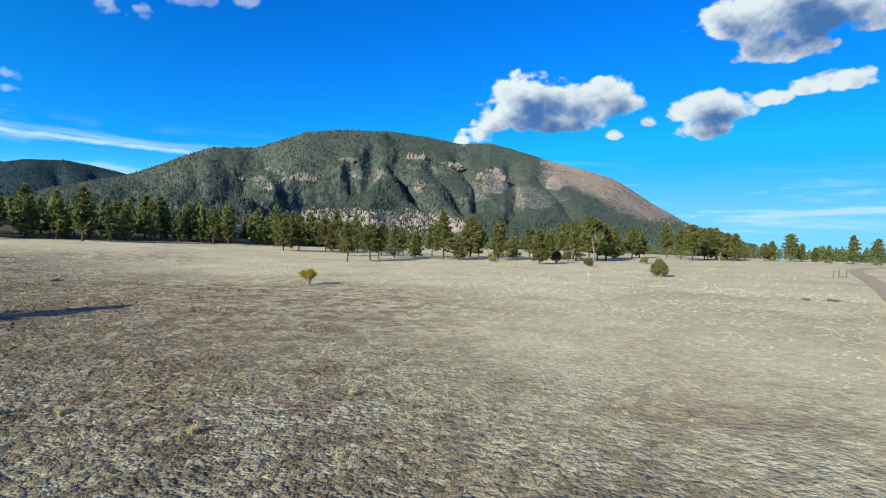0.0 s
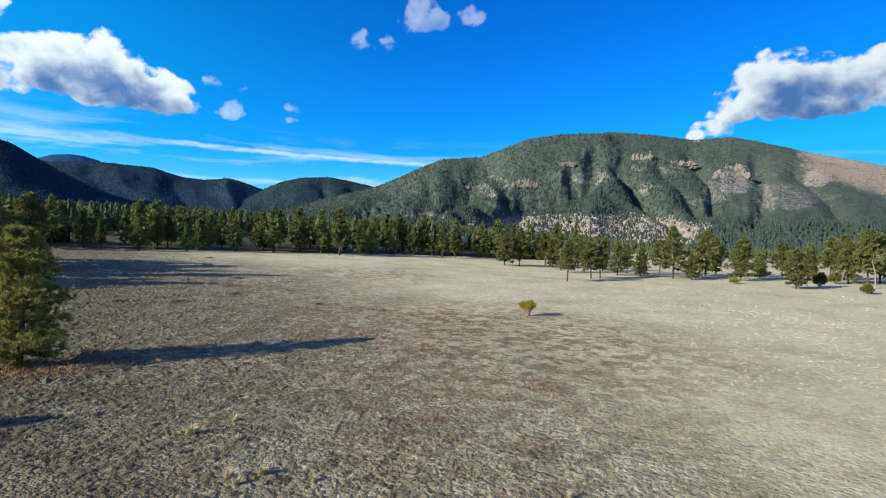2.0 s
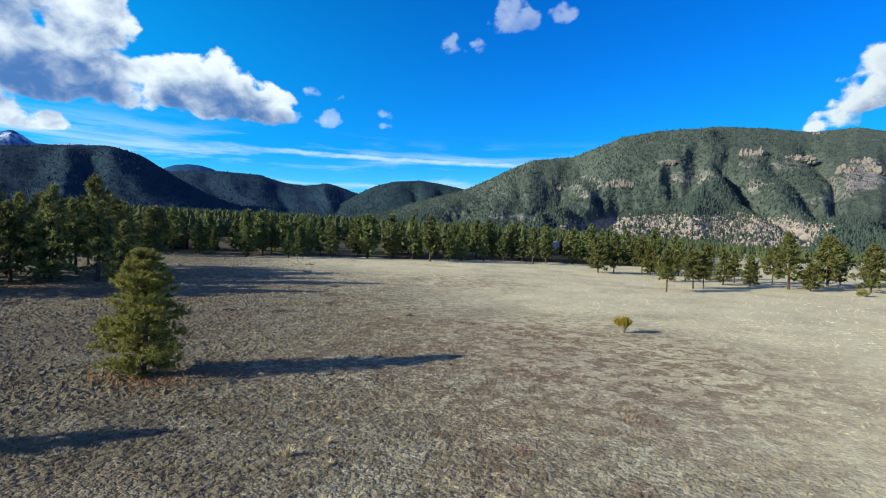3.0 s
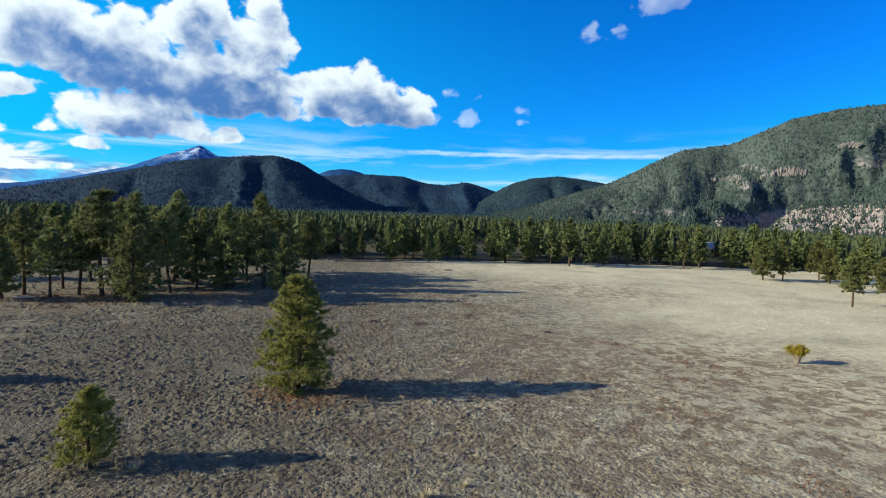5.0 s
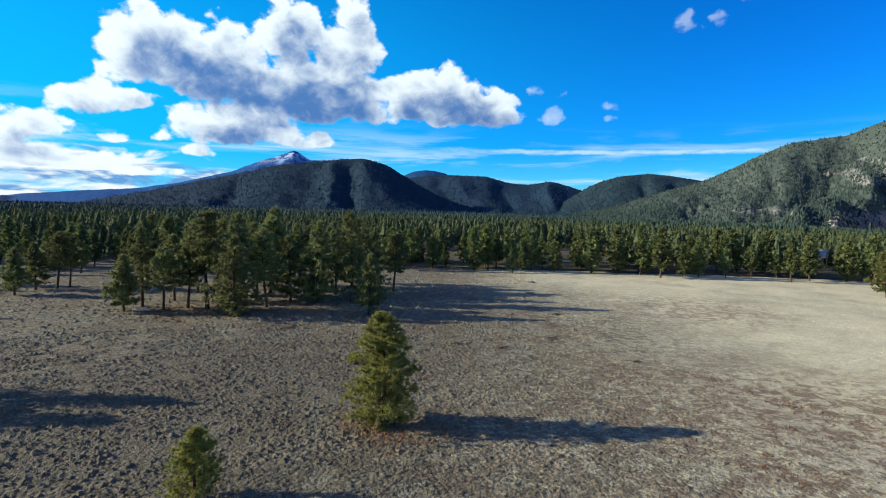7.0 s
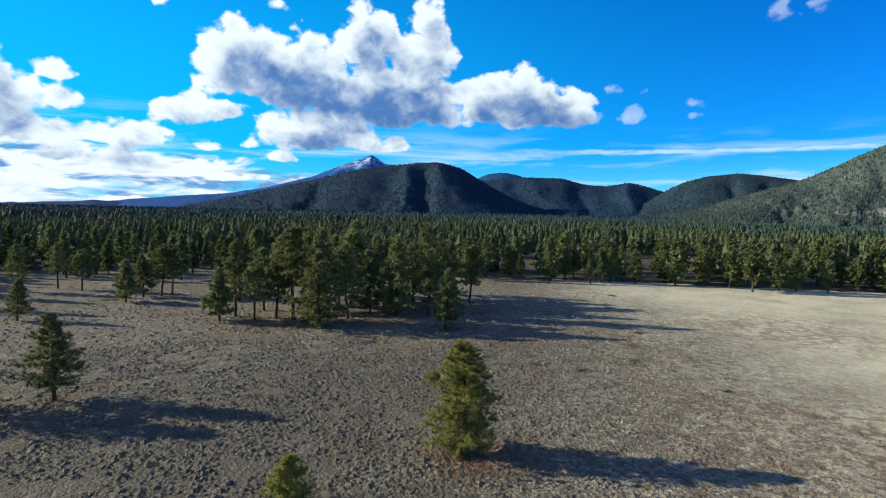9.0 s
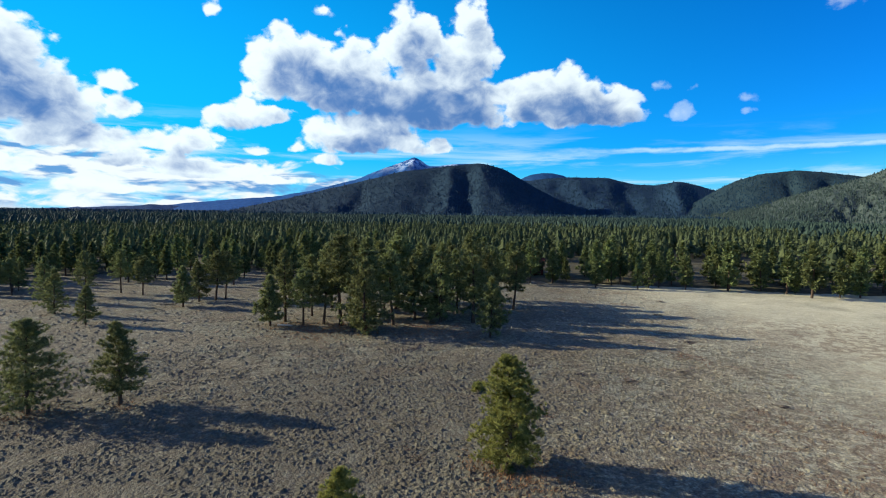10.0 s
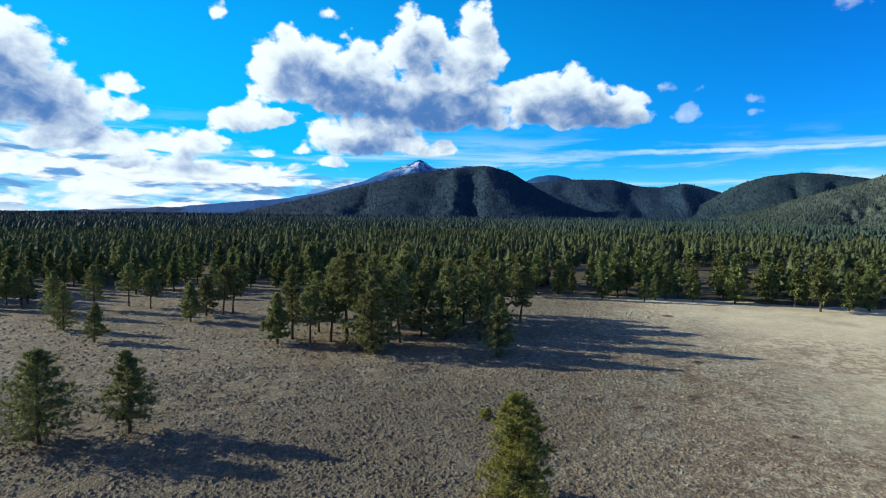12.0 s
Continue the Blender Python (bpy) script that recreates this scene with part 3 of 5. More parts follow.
def build_mountain(spec):
    lo, hi = spec["ridge"][-1][0], spec["ridge"][0][0]
    az = np.arange(lo, hi, spec.get("step", 0.22))
    s = np.concatenate([np.linspace(0, 0.9, spec.get("rows", 50)), np.linspace(0.9, 1.0, 18)[1:], [1.02, 1.06, 1.12, 1.2]])
    ss, aa = np.meshgrid(s, az, indexing="ij")
    x, y, z = mountain_point(aa, ss, spec)
    verts = np.stack([x, y, z], -1).reshape(-1, 3)
    k = len(az)
    i, j = np.meshgrid(np.arange(len(s) - 1), np.arange(k - 1), indexing="ij")
    a = i * k + j
    quads = np.stack([a, a + k, a + k + 1, a + 1], -1).reshape(-1, 4)
    ob = new(spec["name"], mesh_np(spec["name"], verts, quads, spec["mat"], True))
    tagged(ob, spec["label"], "mountain", kind="structure")


BARE = [
    (8.5, 1.4, 12.5, 1.75, 1.25), (1.5, 1.1, 5.0, 1.2, 1.0), (7.6, 6.4, 2.6, 0.8, 0.6), (17.5, 5.5, 2.0, 1.3, 0.6), (24.6, 4.5, 1.6, 0.6, 0.4), (25.0, 2.4, 3.2, 0.42, 0.7),
    (27.5, 4.9, 2.0, 0.6, 0.35), (3.1, 7.7, 1.4, 0.8, 0.7), (0.0, 7.2, 2.0, 0.6, 0.7), (-5.2, 6.0, 1.7, 1.5, 0.85), (-2.6, 4.9, 2.4, 1.5, 0.5), (-11.4, 6.0, 1.1, 0.8, 0.8),
    (1.8, 5.6, 1.6, 1.4, 0.5), (-9.0, 4.6, 3.0, 1.4, 0.35), (13.0, 4.2, 3.0, 0.8, 0.3)]
MOUNTAINS = [
    dict(name="mountain_main", foot=620, far=2300, seed=11, cut=0.13, spur=520, curve=1.45, step=0.12, rows=110, rough=0.04,
         mat=make_mountain("wooded_rocky_slopes", (0.050, 0.068, 0.060), (0.142, 0.142, 0.145), (0.285, 0.268, 0.255), -0.10, tawny=(0.31, 0.25, 0.20), patches=BARE),
         label="long pine-wooded mountain with grey rock outcrops and pale scree",
         lines=[([(19.5, 8.6), (17.97, 8.05), (20.99, 6.2), (23.94, 4.6), (26.55, 3.3), (30.0, 2.3)], 2.3, 62),
                ([(7.6, 7.6), (9.6, 7.3), (12.19, 6.7), (14.78, 5.7), (16.1, 4.6), (17.8, 3.9)], 2.1, 66),
                ([(5.4, 8.4), (4.5, 7.2), (2.75, 5.45), (0.6, 4.1), (-1.4, 3.0)], 1.2, 52), ([(1.4, 8.0), (-0.6, 6.2), (-2.4, 4.4)], 1.0, 22),
                ([(6.42, 10.2), (8.45, 9.2), (10.76, 7.9)], 1.5, -34), ([(6.5, 7.6), (6.8, 5.6), (8.0, 3.6)], 2.4, -26), ([(18.5, 7.2), (17.2, 5.4), (19.5, 3.4), (22.5, 2.4)], 1.6, -30),
                ([(-1.2, 8.6), (-3.0, 7.2), (-3.4, 5.4)], 0.9, 24), ([(-7.0, 8.0), (-7.6, 6.0), (-7.0, 3.6)], 1.2, 26), ([(-9.8, 7.2), (-12.0, 5.2), (-13.5, 3.2)], 1.0, 20),
                ([(26.8, 6.0), (29.5, 4.2), (33.0, 2.2)], 1.4, 26)],
         ridge=[(50, 0.2), (45, 1.0), (36, 3.2), (30.0, 4.85), (24.8, 7.32), (23.1, 7.96), (18.9, 8.3), (14.2, 10.2), (10.7, 10.6), (5.8, 10.72),
                (1.6, 10.2), (-1.6, 9.66), (-4.7, 9.8), (-8.2, 8.87), (-10.6, 8.1), (-14.7, 6.97), (-17.4, 6.1), (-20.7, 3.9), (-24.3, 1.73), (-28.0, 0.3), (-31, -0.5)]),
    # this mountain and the next two hills: cloud shade and haze painted into the slopes
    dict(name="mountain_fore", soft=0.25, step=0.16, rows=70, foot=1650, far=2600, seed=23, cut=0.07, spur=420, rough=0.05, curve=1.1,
         mat=make_mountain("cloud_shade_slopes", (0.012, 0.028, 0.046), (0.034, 0.046, 0.064), (0.055, 0.066, 0.082), -0.24),
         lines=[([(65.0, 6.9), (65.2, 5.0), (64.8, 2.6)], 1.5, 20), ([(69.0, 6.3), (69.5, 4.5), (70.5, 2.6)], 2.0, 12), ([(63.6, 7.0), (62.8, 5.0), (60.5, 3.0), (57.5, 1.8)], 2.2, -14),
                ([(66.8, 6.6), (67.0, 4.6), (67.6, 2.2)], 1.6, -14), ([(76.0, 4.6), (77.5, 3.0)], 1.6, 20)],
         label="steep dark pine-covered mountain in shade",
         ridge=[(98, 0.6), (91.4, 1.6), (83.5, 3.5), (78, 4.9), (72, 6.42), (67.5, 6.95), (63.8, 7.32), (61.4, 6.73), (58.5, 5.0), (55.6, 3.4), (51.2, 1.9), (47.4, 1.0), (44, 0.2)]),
    dict(name="hill_near_pass", foot=1500, far=2900, seed=31, cut=0.07, spur=420, rough=0.05, curve=1.2,
         mat=make_mountain("wooded_hill_slopes", (0.016, 0.032, 0.040), (0.070, 0.076, 0.080), (0.11, 0.11, 0.11), -0.12),
         lines=[([(35.5, 5.2), (35.0, 3.8), (36.0, 2.4)], 1.3, 26), ([(32.5, 4.8), (32.6, 3.2)], 1.2, 22), ([(39.5, 4.4), (41.0, 2.8)], 1.5, 20)],
         label="rounded wooded hill beyond the pass",
         ridge=[(49, 0.5), (46, 1.4), (44, 2.4), (41.3, 4.0), (39.6, 5.0), (37.4, 5.5), (34.5, 5.71), (31.7, 5.2), (30.2, 4.9), (27, 4.3), (22, 3)]),
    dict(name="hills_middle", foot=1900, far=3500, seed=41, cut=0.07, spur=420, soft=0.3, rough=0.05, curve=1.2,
         mat=make_mountain("cloud_shade_hills", (0.011, 0.028, 0.052), (0.030, 0.046, 0.070), (0.050, 0.065, 0.088), -0.24),
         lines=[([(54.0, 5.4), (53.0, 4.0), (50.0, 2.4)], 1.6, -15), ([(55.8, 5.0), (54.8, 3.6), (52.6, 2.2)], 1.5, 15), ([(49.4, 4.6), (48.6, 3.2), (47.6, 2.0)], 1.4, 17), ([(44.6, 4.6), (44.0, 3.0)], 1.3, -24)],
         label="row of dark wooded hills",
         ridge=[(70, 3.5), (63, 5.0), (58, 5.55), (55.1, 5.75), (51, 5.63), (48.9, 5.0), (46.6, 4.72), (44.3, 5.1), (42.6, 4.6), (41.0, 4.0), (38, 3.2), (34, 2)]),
    # from here on the blue of the litter and rock is painted haze
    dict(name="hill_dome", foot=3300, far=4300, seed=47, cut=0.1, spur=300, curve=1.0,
         mat=make_mountain("haze_blue_slopes", (0.012, 0.050, 0.135), (0.03, 0.07, 0.15), (0.07, 0.085, 0.1), -0.1),
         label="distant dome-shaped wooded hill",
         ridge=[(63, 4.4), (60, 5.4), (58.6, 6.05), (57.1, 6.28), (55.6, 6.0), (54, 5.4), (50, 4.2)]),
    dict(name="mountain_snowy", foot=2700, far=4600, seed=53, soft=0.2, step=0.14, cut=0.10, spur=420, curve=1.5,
         mat=make_mountain("snowy_haze_slopes", (0.012, 0.066, 0.20), (0.026, 0.09, 0.23), (0.05, 0.12, 0.25), -0.26, high=470.0),
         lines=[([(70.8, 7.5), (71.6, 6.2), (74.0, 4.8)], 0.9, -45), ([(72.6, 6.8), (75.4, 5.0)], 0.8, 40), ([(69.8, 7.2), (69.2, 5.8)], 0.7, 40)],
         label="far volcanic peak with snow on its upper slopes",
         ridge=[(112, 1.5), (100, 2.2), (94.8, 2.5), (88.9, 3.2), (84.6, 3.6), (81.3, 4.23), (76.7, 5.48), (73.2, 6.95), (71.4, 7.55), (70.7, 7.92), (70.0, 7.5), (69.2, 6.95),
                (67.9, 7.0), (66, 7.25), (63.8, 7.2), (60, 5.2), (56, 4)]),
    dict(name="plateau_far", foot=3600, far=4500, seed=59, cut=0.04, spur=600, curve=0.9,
         mat=make_mountain("haze_blue_plateau", (0.010, 0.038, 0.105), (0.02, 0.055, 0.13), (0.04, 0.08, 0.15), -0.1),
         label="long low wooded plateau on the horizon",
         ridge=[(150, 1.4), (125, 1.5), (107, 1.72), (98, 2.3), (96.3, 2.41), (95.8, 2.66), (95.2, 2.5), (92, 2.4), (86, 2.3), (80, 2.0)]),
]
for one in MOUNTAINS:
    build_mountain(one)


# ------------------------------------------------------------ pines
def rods(paths, sides):
    """Tapered rods along paths of (point, radius)."""
    V, T, base = [], [], 0
    ring = np.linspace(0, 2 * math.pi, sides, endpoint=False)
    for pts in paths:
        for k, (p, r) in enumerate(pts):
            q = pts[min(k + 1, len(pts) - 1)][0] - pts[max(k - 1, 0)][0]
            q = q / max(np.linalg.norm(q), 1e-6)
            a = np.cross(q, (0.31, 0.95, 0.07))
            a /= np.linalg.norm(a)
            b = np.cross(q, a)
            V.append(p + r * (np.outer(np.cos(ring), a) + np.outer(np.sin(ring), b)))
        for k in range(len(pts) - 1):
            for j in range(sides):
                c, d = base + k * sides + j, base + k * sides + (j + 1) % sides
                T.append((c, d, d + sides))
                T.append((c, d + sides, c + sides))
        base += len(pts) * sides
    return np.concatenate(V), np.array(T)


def blades(points, out, count, length, width, rng, lift=0.35):
    """Tufts of needles: at each point count narrow triangles that fan outwards."""
    n = len(points)
    p = np.repeat(points, count, 0)
    d = rng.normal(size=(n * count, 3)) * 0.75 + np.repeat(out, count, 0) * 0.8 + (0, 0, lift)
    d /= np.linalg.norm(d, axis=1)[:, None]
    side = np.cross(d, rng.normal(size=(n * count, 3)))
    side /= np.linalg.norm(side, axis=1)[:, None]
    L = length * rng.uniform(0.65, 1.25, (n * count, 1))
    w = width * rng.uniform(0.7, 1.3, (n * count, 1))
    start = p - d * L * 0.22
    V = np.stack([start + side * w, start - side * w, p + d * L], 1).reshape(-1, 3)
    return V, np.arange(n * count * 3).reshape(-1, 3)


def pine_shape(h, bare, wide, limbs, tufts, needles, length, width, seed, power=0.8, lean=0.02, sides=7, bulge=0.12, spread=0.20):
    """A pine: trunk with limbs (vertices, triangles) and crown (vertices, quads). bare: the share of trunk with no limbs."""
    rng = np.random.RandomState(seed)
    tip = np.array([rng.normal() * lean * h, rng.normal() * lean * h, h])
    bend = rng.normal(size=2) * 0.02 * h
    radius = 0.017 * h + 0.03

    def stem(f):
        p = tip * f
        p[:2] += bend * math.sin(f * 3.1)
        return p
    paths = [[(stem(f) - np.array([0, 0, 0.25 if f == 0 else 0]), radius * (1.25 if f == 0 else 1) * (1 - f) ** 0.8 + 0.012) for f in (0, 0.06, 0.35, 0.7, 0.98)]]
    pts, outs = [], []
    for i in range(limbs):
        s = (i + rng.rand()) / limbs
        f = bare + (1 - bare) * s ** 0.9
        reach = wide * ((1 - s) ** power * (1 - bulge) + bulge * (1 - s)) * rng.uniform(0.55, 1.12)
        if s < 0.12:
            reach *= 0.55 + 3.5 * s
        reach = max(reach, 0.06 * wide)
        turn = i * 2.399 + rng.normal() * 0.5
        slope = -0.18 + 0.75 * s + rng.normal() * 0.12
        way = np.array([math.cos(turn), math.sin(turn), 0.0])
        a = stem(min(f, 0.97))
        bow = rng.uniform(0.02, 0.14)
        line = [a + way * reach * g + np.array([0, 0, reach * (slope * g + bow * g * g)]) for g in (0, 0.35, 0.7, 1.0)]
        rr = radius * 0.30 * (1 - s) + 0.008
        paths.append([(line[0], rr), (line[1], rr * 0.75), (line[3], rr * 0.25)])
        count = max(2, int(round(tufts * (0.35 + reach / wide))))
        for g in 0.15 + 0.89 * rng.rand(count) ** 0.75:
            q = a + way * reach * g + np.array([0, 0, reach * (slope * g + bow * g * g)])
            cross = np.array([-way[1], way[0], 0])
            q = q + cross * rng.normal() * spread * reach * (0.4 + g * 0.6) + np.array([0, 0, rng.normal() * 0.05 * reach])
            pts.append(q)
            outs.append(way * 0.8 + cross * rng.normal() * 0.4)
    for f in np.linspace(0.93, 1.0, 5):
        pts.append(stem(f))
        outs.append(np.array([0, 0, 0.8]))
    crown = blades(np.array(pts), np.array(outs), needles, length, width, rng)
    small = [paths[0]] + paths[1::3] if len(paths) < 100 else [paths[0]] + paths[1::2]
    v1, t1 = rods([small[0]], sides)
    v2, t2 = rods(small[1:], 3)
    return (np.concatenate([v1, v2]), np.concatenate([t1, t2 + len(v1)])), crown


def leafy(seed, count, wide, power, low, size):
    """A small conifer for crowds: a tapering crown of ragged needle clumps, each a triangle."""
    rng = np.random.RandomState(seed)
    s = (np.arange(count) + rng.rand(count)) / count
    turn = np.arange(count) * 2.399 + rng.normal(size=count) * 0.4
    reach = wide * (((1 - s) ** power) * np.clip(0.45 + 4 * s, 0, 1)) * rng.uniform(0.45, 1.0, count)
    middle = np.stack([np.cos(turn) * reach, np.sin(turn) * reach, low + (0.97 - low) * s], 1)
    arms = rng.normal(size=(count, 3, 3)) * np.array([1, 1, 0.75])
    arms = arms - arms.mean(1, keepdims=True)
    arms = arms / np.linalg.norm(arms, axis=2, keepdims=True) * (size * (1.15 - 0.75 * s) * rng.uniform(0.7, 1.2, count))[:, None, None]
    V = middle[:, None, :] + arms
    V[-1] = [[-0.03, 0, 0.88], [0.03, 0.01, 0.88], [0, 0, 1.02]]
    V[:, :, 2] = np.maximum(V[:, :, 2], 0.02)
    return V.reshape(-1, 3), np.arange(count * 3).reshape(-1, 3)


def pine_thing(shape, mat, label, group=""):
    """One pine as a thing: an empty at its foot, with trunk and crown."""
    root = new("pine_tree")
    (tv, tt), (cv, cq) = shape
    trunk = new("trunk", mesh_np("trunk", tv, tt, MAT_BARK, True))
    crown = new("crown", mesh_np("crown", cv, cq, mat))
    trunk.parent = crown.parent = root
    return tagged(root, label, "tree", group)


def stand(ob, x, y, turn=0.0, size=1.0, sink=0.05):
    ob.location = (x, y, float(ground_z(x, y)) - sink)
    ob.rotation_euler = (0, 0, turn)
    ob.scale = (size, size, size)
    return ob


# single pines on the meadow
hero = pine_thing(pine_shape(6.8, 0.05, 2.75, 165, 19, 24, 0.23, 0.024, 5, power=0.58, bulge=0.2, spread=0.16), MAT_NEEDLES,
                  "bushy olive-green pine standing alone on rusty needle litter")
stand(hero, -29.4, 17.0)
young = pine_thing(pine_shape(3.2, 0.14, 1.5, 95, 11, 16, 0.22, 0.020, 8, power=0.72), MAT_NEEDLES_YOUNG, "young yellow-green pine with a thin stem in dry grass")
stand(young, -25.8, 6.0)
first = pine_thing(pine_shape(7.2, 0.12, 3.9, 130, 16, 18, 0.29, 0.027, 14, power=0.78), MAT_NEEDLES_DARK, "broad dark green pine with open limbs on the meadow")
stand(first, -49.9, -12.5)
second = pine_thing(pine_shape(6.6, 0.18, 2.6, 105, 14, 18, 0.29, 0.027, 17, power=0.72), MAT_NEEDLES_DARK, "slender dark green pine with a bare lower trunk")
stand(second, -49.9, -6.5)

# kinds of pine for the grove and the forest edge
KINDS = []
for k, (h, bare, wide, power) in enumerate([(10, 0.26, 2.9, 0.74), (9, 0.34, 2.8, 0.62), (7, 0.14, 2.5, 0.85), (8.5, 0.07, 3.2, 0.85), (10, 0.38, 2.8, 0.58), (6, 0.14, 2.3, 0.9)]):
    KINDS.append((h, pine_shape(h, bare, wide, 88, 9, 10, 0.42, 0.078, 100 + k, power=power, sides=6)))
EDGE_KINDS = []
for k, (h, bare, wide, power) in enumerate([(8, 0.10, 2.4, 0.9), (7, 0.14, 2.1, 0.85), (9, 0.16, 2.5, 0.8), (6.5, 0.05, 2.2, 1.0), (8, 0.20, 2.2, 0.7), (7.5, 0.06, 2.7, 0.9)]):
    EDGE_KINDS.append((h, pine_shape(h, bare + 0.05, wide * 0.86, 54, 6, 4, 0.60, 0.20, 200 + k, power=power * 0.95, sides=5, bulge=0.12)))
OPEN_KINDS = []
for k, (h, bare, wide, power) in enumerate([(10, 0.20, 3.4, 0.62), (9, 0.28, 3.4, 0.50), (7, 0.12, 2.8, 0.70), (8.5, 0.12, 3.4, 0.66), (10, 0.32, 3.3, 0.46), (6, 0.10, 2.6, 0.75)]):
    OPEN_KINDS.append((h, pine_shape(h, bare, wide, 70, 9, 7, 0.60, 0.13, 160 + k, power=power, sides=6, bulge=0.3)))
masters = {}


def plant(kinds, k, x, y, h, label, group, mat, turn):
    key = (id(kinds), k, label)
    tall, shape = kinds[k]
    if key not in masters:
        masters[key] = pine_thing(shape, mat, label, group)
        stand(masters[key], x, y, turn, h / tall)
        return
    ob = copy_thing(masters[key], Matrix.Identity(4))
    stand(ob, x, y, turn, h / tall)


GROVE = [
    (-76.8, 7.1, 6.2, 5), (-79.2, 9.3, 9.2, 0), (-75.9, 11.3, 7.0, 1), (-82.5, 13.5, 8.2, 4), (-75.7, 14.0, 8.2, 1), (-74.3, 16.1, 11.2, 4),
    (-67.5, 17.7, 8.6, 3), (-70.6, 18.6, 11.0, 3), (-87.0, 28.3, 11.8, 0), (-84.4, 27.0, 10.5, 1), (-75.0, 27.0, 8.2, 2), (-78.0, 35.0, 9.0, 0), (-70.1, 34.0, 11.6, 0),
    (-61.2, 32.1, 6.9, 2), (-80.5, 20.0, 10.5, 0), (-84.0, 20.5, 10.0, 4), (-79.0, 23.5, 9.0, 4), (-88.0, 17.5, 9.5, 1), (-76.5, 31.0, 8.5, 3), (-82.0, 33.0, 9.5, 4),
    (-74.0, 38.0, 9.2, 3), (-80.0, 40.0, 9.8, 0), (-72.5, 30.0, 10.2, 3), (-84.0, 44.0, 9.0, 4), (-90.0, 42.0, 9.5, 0), (-78.0, 45.0, 8.5, 1), (-72.5, 23.0, 9.2, 1), 
    (-90.0, 33.0, 9.5, 0), (-86.0, 38.0, 9.0, 1), (-93.0, 27.0, 9.5, 4), (-91.0, 22.5, 9.0, 0),
]
rng = random.Random(4)
for x, y, h, k in GROVE:
    plant(KINDS, k, x, y, h * 1.10, "tall dark pine in a close grove on the meadow", "pines of the grove", MAT_NEEDLES_DARK, rng.uniform(0, 6.28))
LONE = [
    (-86.1, -15.8, 5.3, 2), (-95.6, -21.5, 6.7, 3), (-96.7, -4.6, 6.4, 5), (-101.1, -2.4, 6.9, 2), (-101.6, 0.2, 8.5, 1), (-103.4, 1.8, 8.3, 4),
    (-123.4, -34.5, 7.3, 0), (-120.0, -38.0, 7.8, 4), (-118.0, -33.0, 6.5, 1), (-109, -26, 7.5, 3), (-113, -21, 8, 0), (-116, -16, 8, 4), (-112, -12, 7.0, 1),
    (-117.6, 73.6, 6.6, 2), (-118.8, 69.4, 7.4, 3), (-116.4, 77.8, 7.0, 0),
]
for x, y, h, k in LONE:
    plant(KINDS, k, x, y, h, "dark green pine standing apart before the forest", "pines before the forest", MAT_NEEDLES_DARK, rng.uniform(0, 6.28))
OPEN = [
    (-15.8, 90.5, 6.4, 4), (-13.2, 99.4, 6.4, 1), (-11.8, 100.8, 5.6, 4), (-25.0, 124.0, 6.4, 2), (-19.5, 112.0, 6.6, 3), (-10.0, 113.0, 6.6, 3), (-8.8, 121.0, 6.2, 0), (-5.7, 113.0, 5.6, 2),
    (0.2, 114.0, 9.8, 0), (3.4, 113.0, 4.6, 5), (6.5, 128.0, 9.4, 2), (12.0, 118.0, 8.2, 3), (16.6, 128.0, 5.1, 5), (18.4, 103.0, 6.3, 2), (33.4, 124.0, 10.1, 1),
    (33.1, 138.0, 9.2, 0), (29.5, 132.0, 8.6, 4), (47.1, 148.0, 7.5, 3), (68.4, 149.0, 9.6, 1), (82.6, 164.0, 9.5, 0), (86.1, 168.0, 8.4, 3), (86.0, 160.0, 7.8, 2), (72.5, 176.0, 10.0, 4),
    (76.0, 156.0, 9.2, 4), (-32.0, 121.0, 7.6, 0), (-34.5, 118.0, 7.8, 3), (-2.5, 126.0, 7.2, 1), (40.0, 133.0, 9.0, 3), (55.0, 158.0, 8.5, 1),
    (36.5, 128.0, 9.6, 0), (31.0, 126.0, 7.8, 3), (38.0, 136.0, 8.8, 4), (26.0, 134.0, 7.2, 2), (78.0, 162.0, 9.2, 3), (80.0, 158.0, 8.4, 0), (70.0, 160.0, 8.6, 4), (90.0, 172.0, 8.2, 1),
    (13.5, 131.0, 7.2, 0), (9.0, 136.0, 8.0, 4), (-20.0, 128.0, 7.4, 4), (-14.0, 124.0, 7.0, 3), (22.0, 138.0, 7.4, 1), (48.0, 152.0, 8.4, 0), (60.0, 166.0, 8.0, 3), (-28.0, 130.0, 7.6, 1),
]
for bearing, r, h, k in [(-26.6, 196, 6.5, 0), (-27.4, 200, 6.0, 2), (-29.0, 202, 5.0, 3), (-30.6, 200, 5.4, 1), (-31.2, 204, 6.0, 5), (-32.6, 198, 8.4, 1), (-33.4, 202, 5.6, 3), (-35.4, 204, 5.2, 2),
                         (-37.0, 196, 8.2, 0), (-38.6, 200, 7.4, 4), (-40.0, 192, 8.0, 1), (-34.4, 206, 4.4, 5), (-28.2, 205, 4.5, 3)]:
    OPEN.append((*at_bearing(bearing, r), h, k))
for x, y, h, k in OPEN:
    plant(OPEN_KINDS, k, x, y, h, "sunlit green pine at the edge of the open meadow", "pines at the meadow's far edge", MAT_NEEDLES_DEEP, rng.uniform(0, 6.28))

# where the forest begins: bearing and distance
EDGE_AZ = [-45, -20, -8, 4, 10, 14, 18, 24, 30, 36, 42, 48, 54, 60, 66, 72, 80, 88, 96, 105, 125]
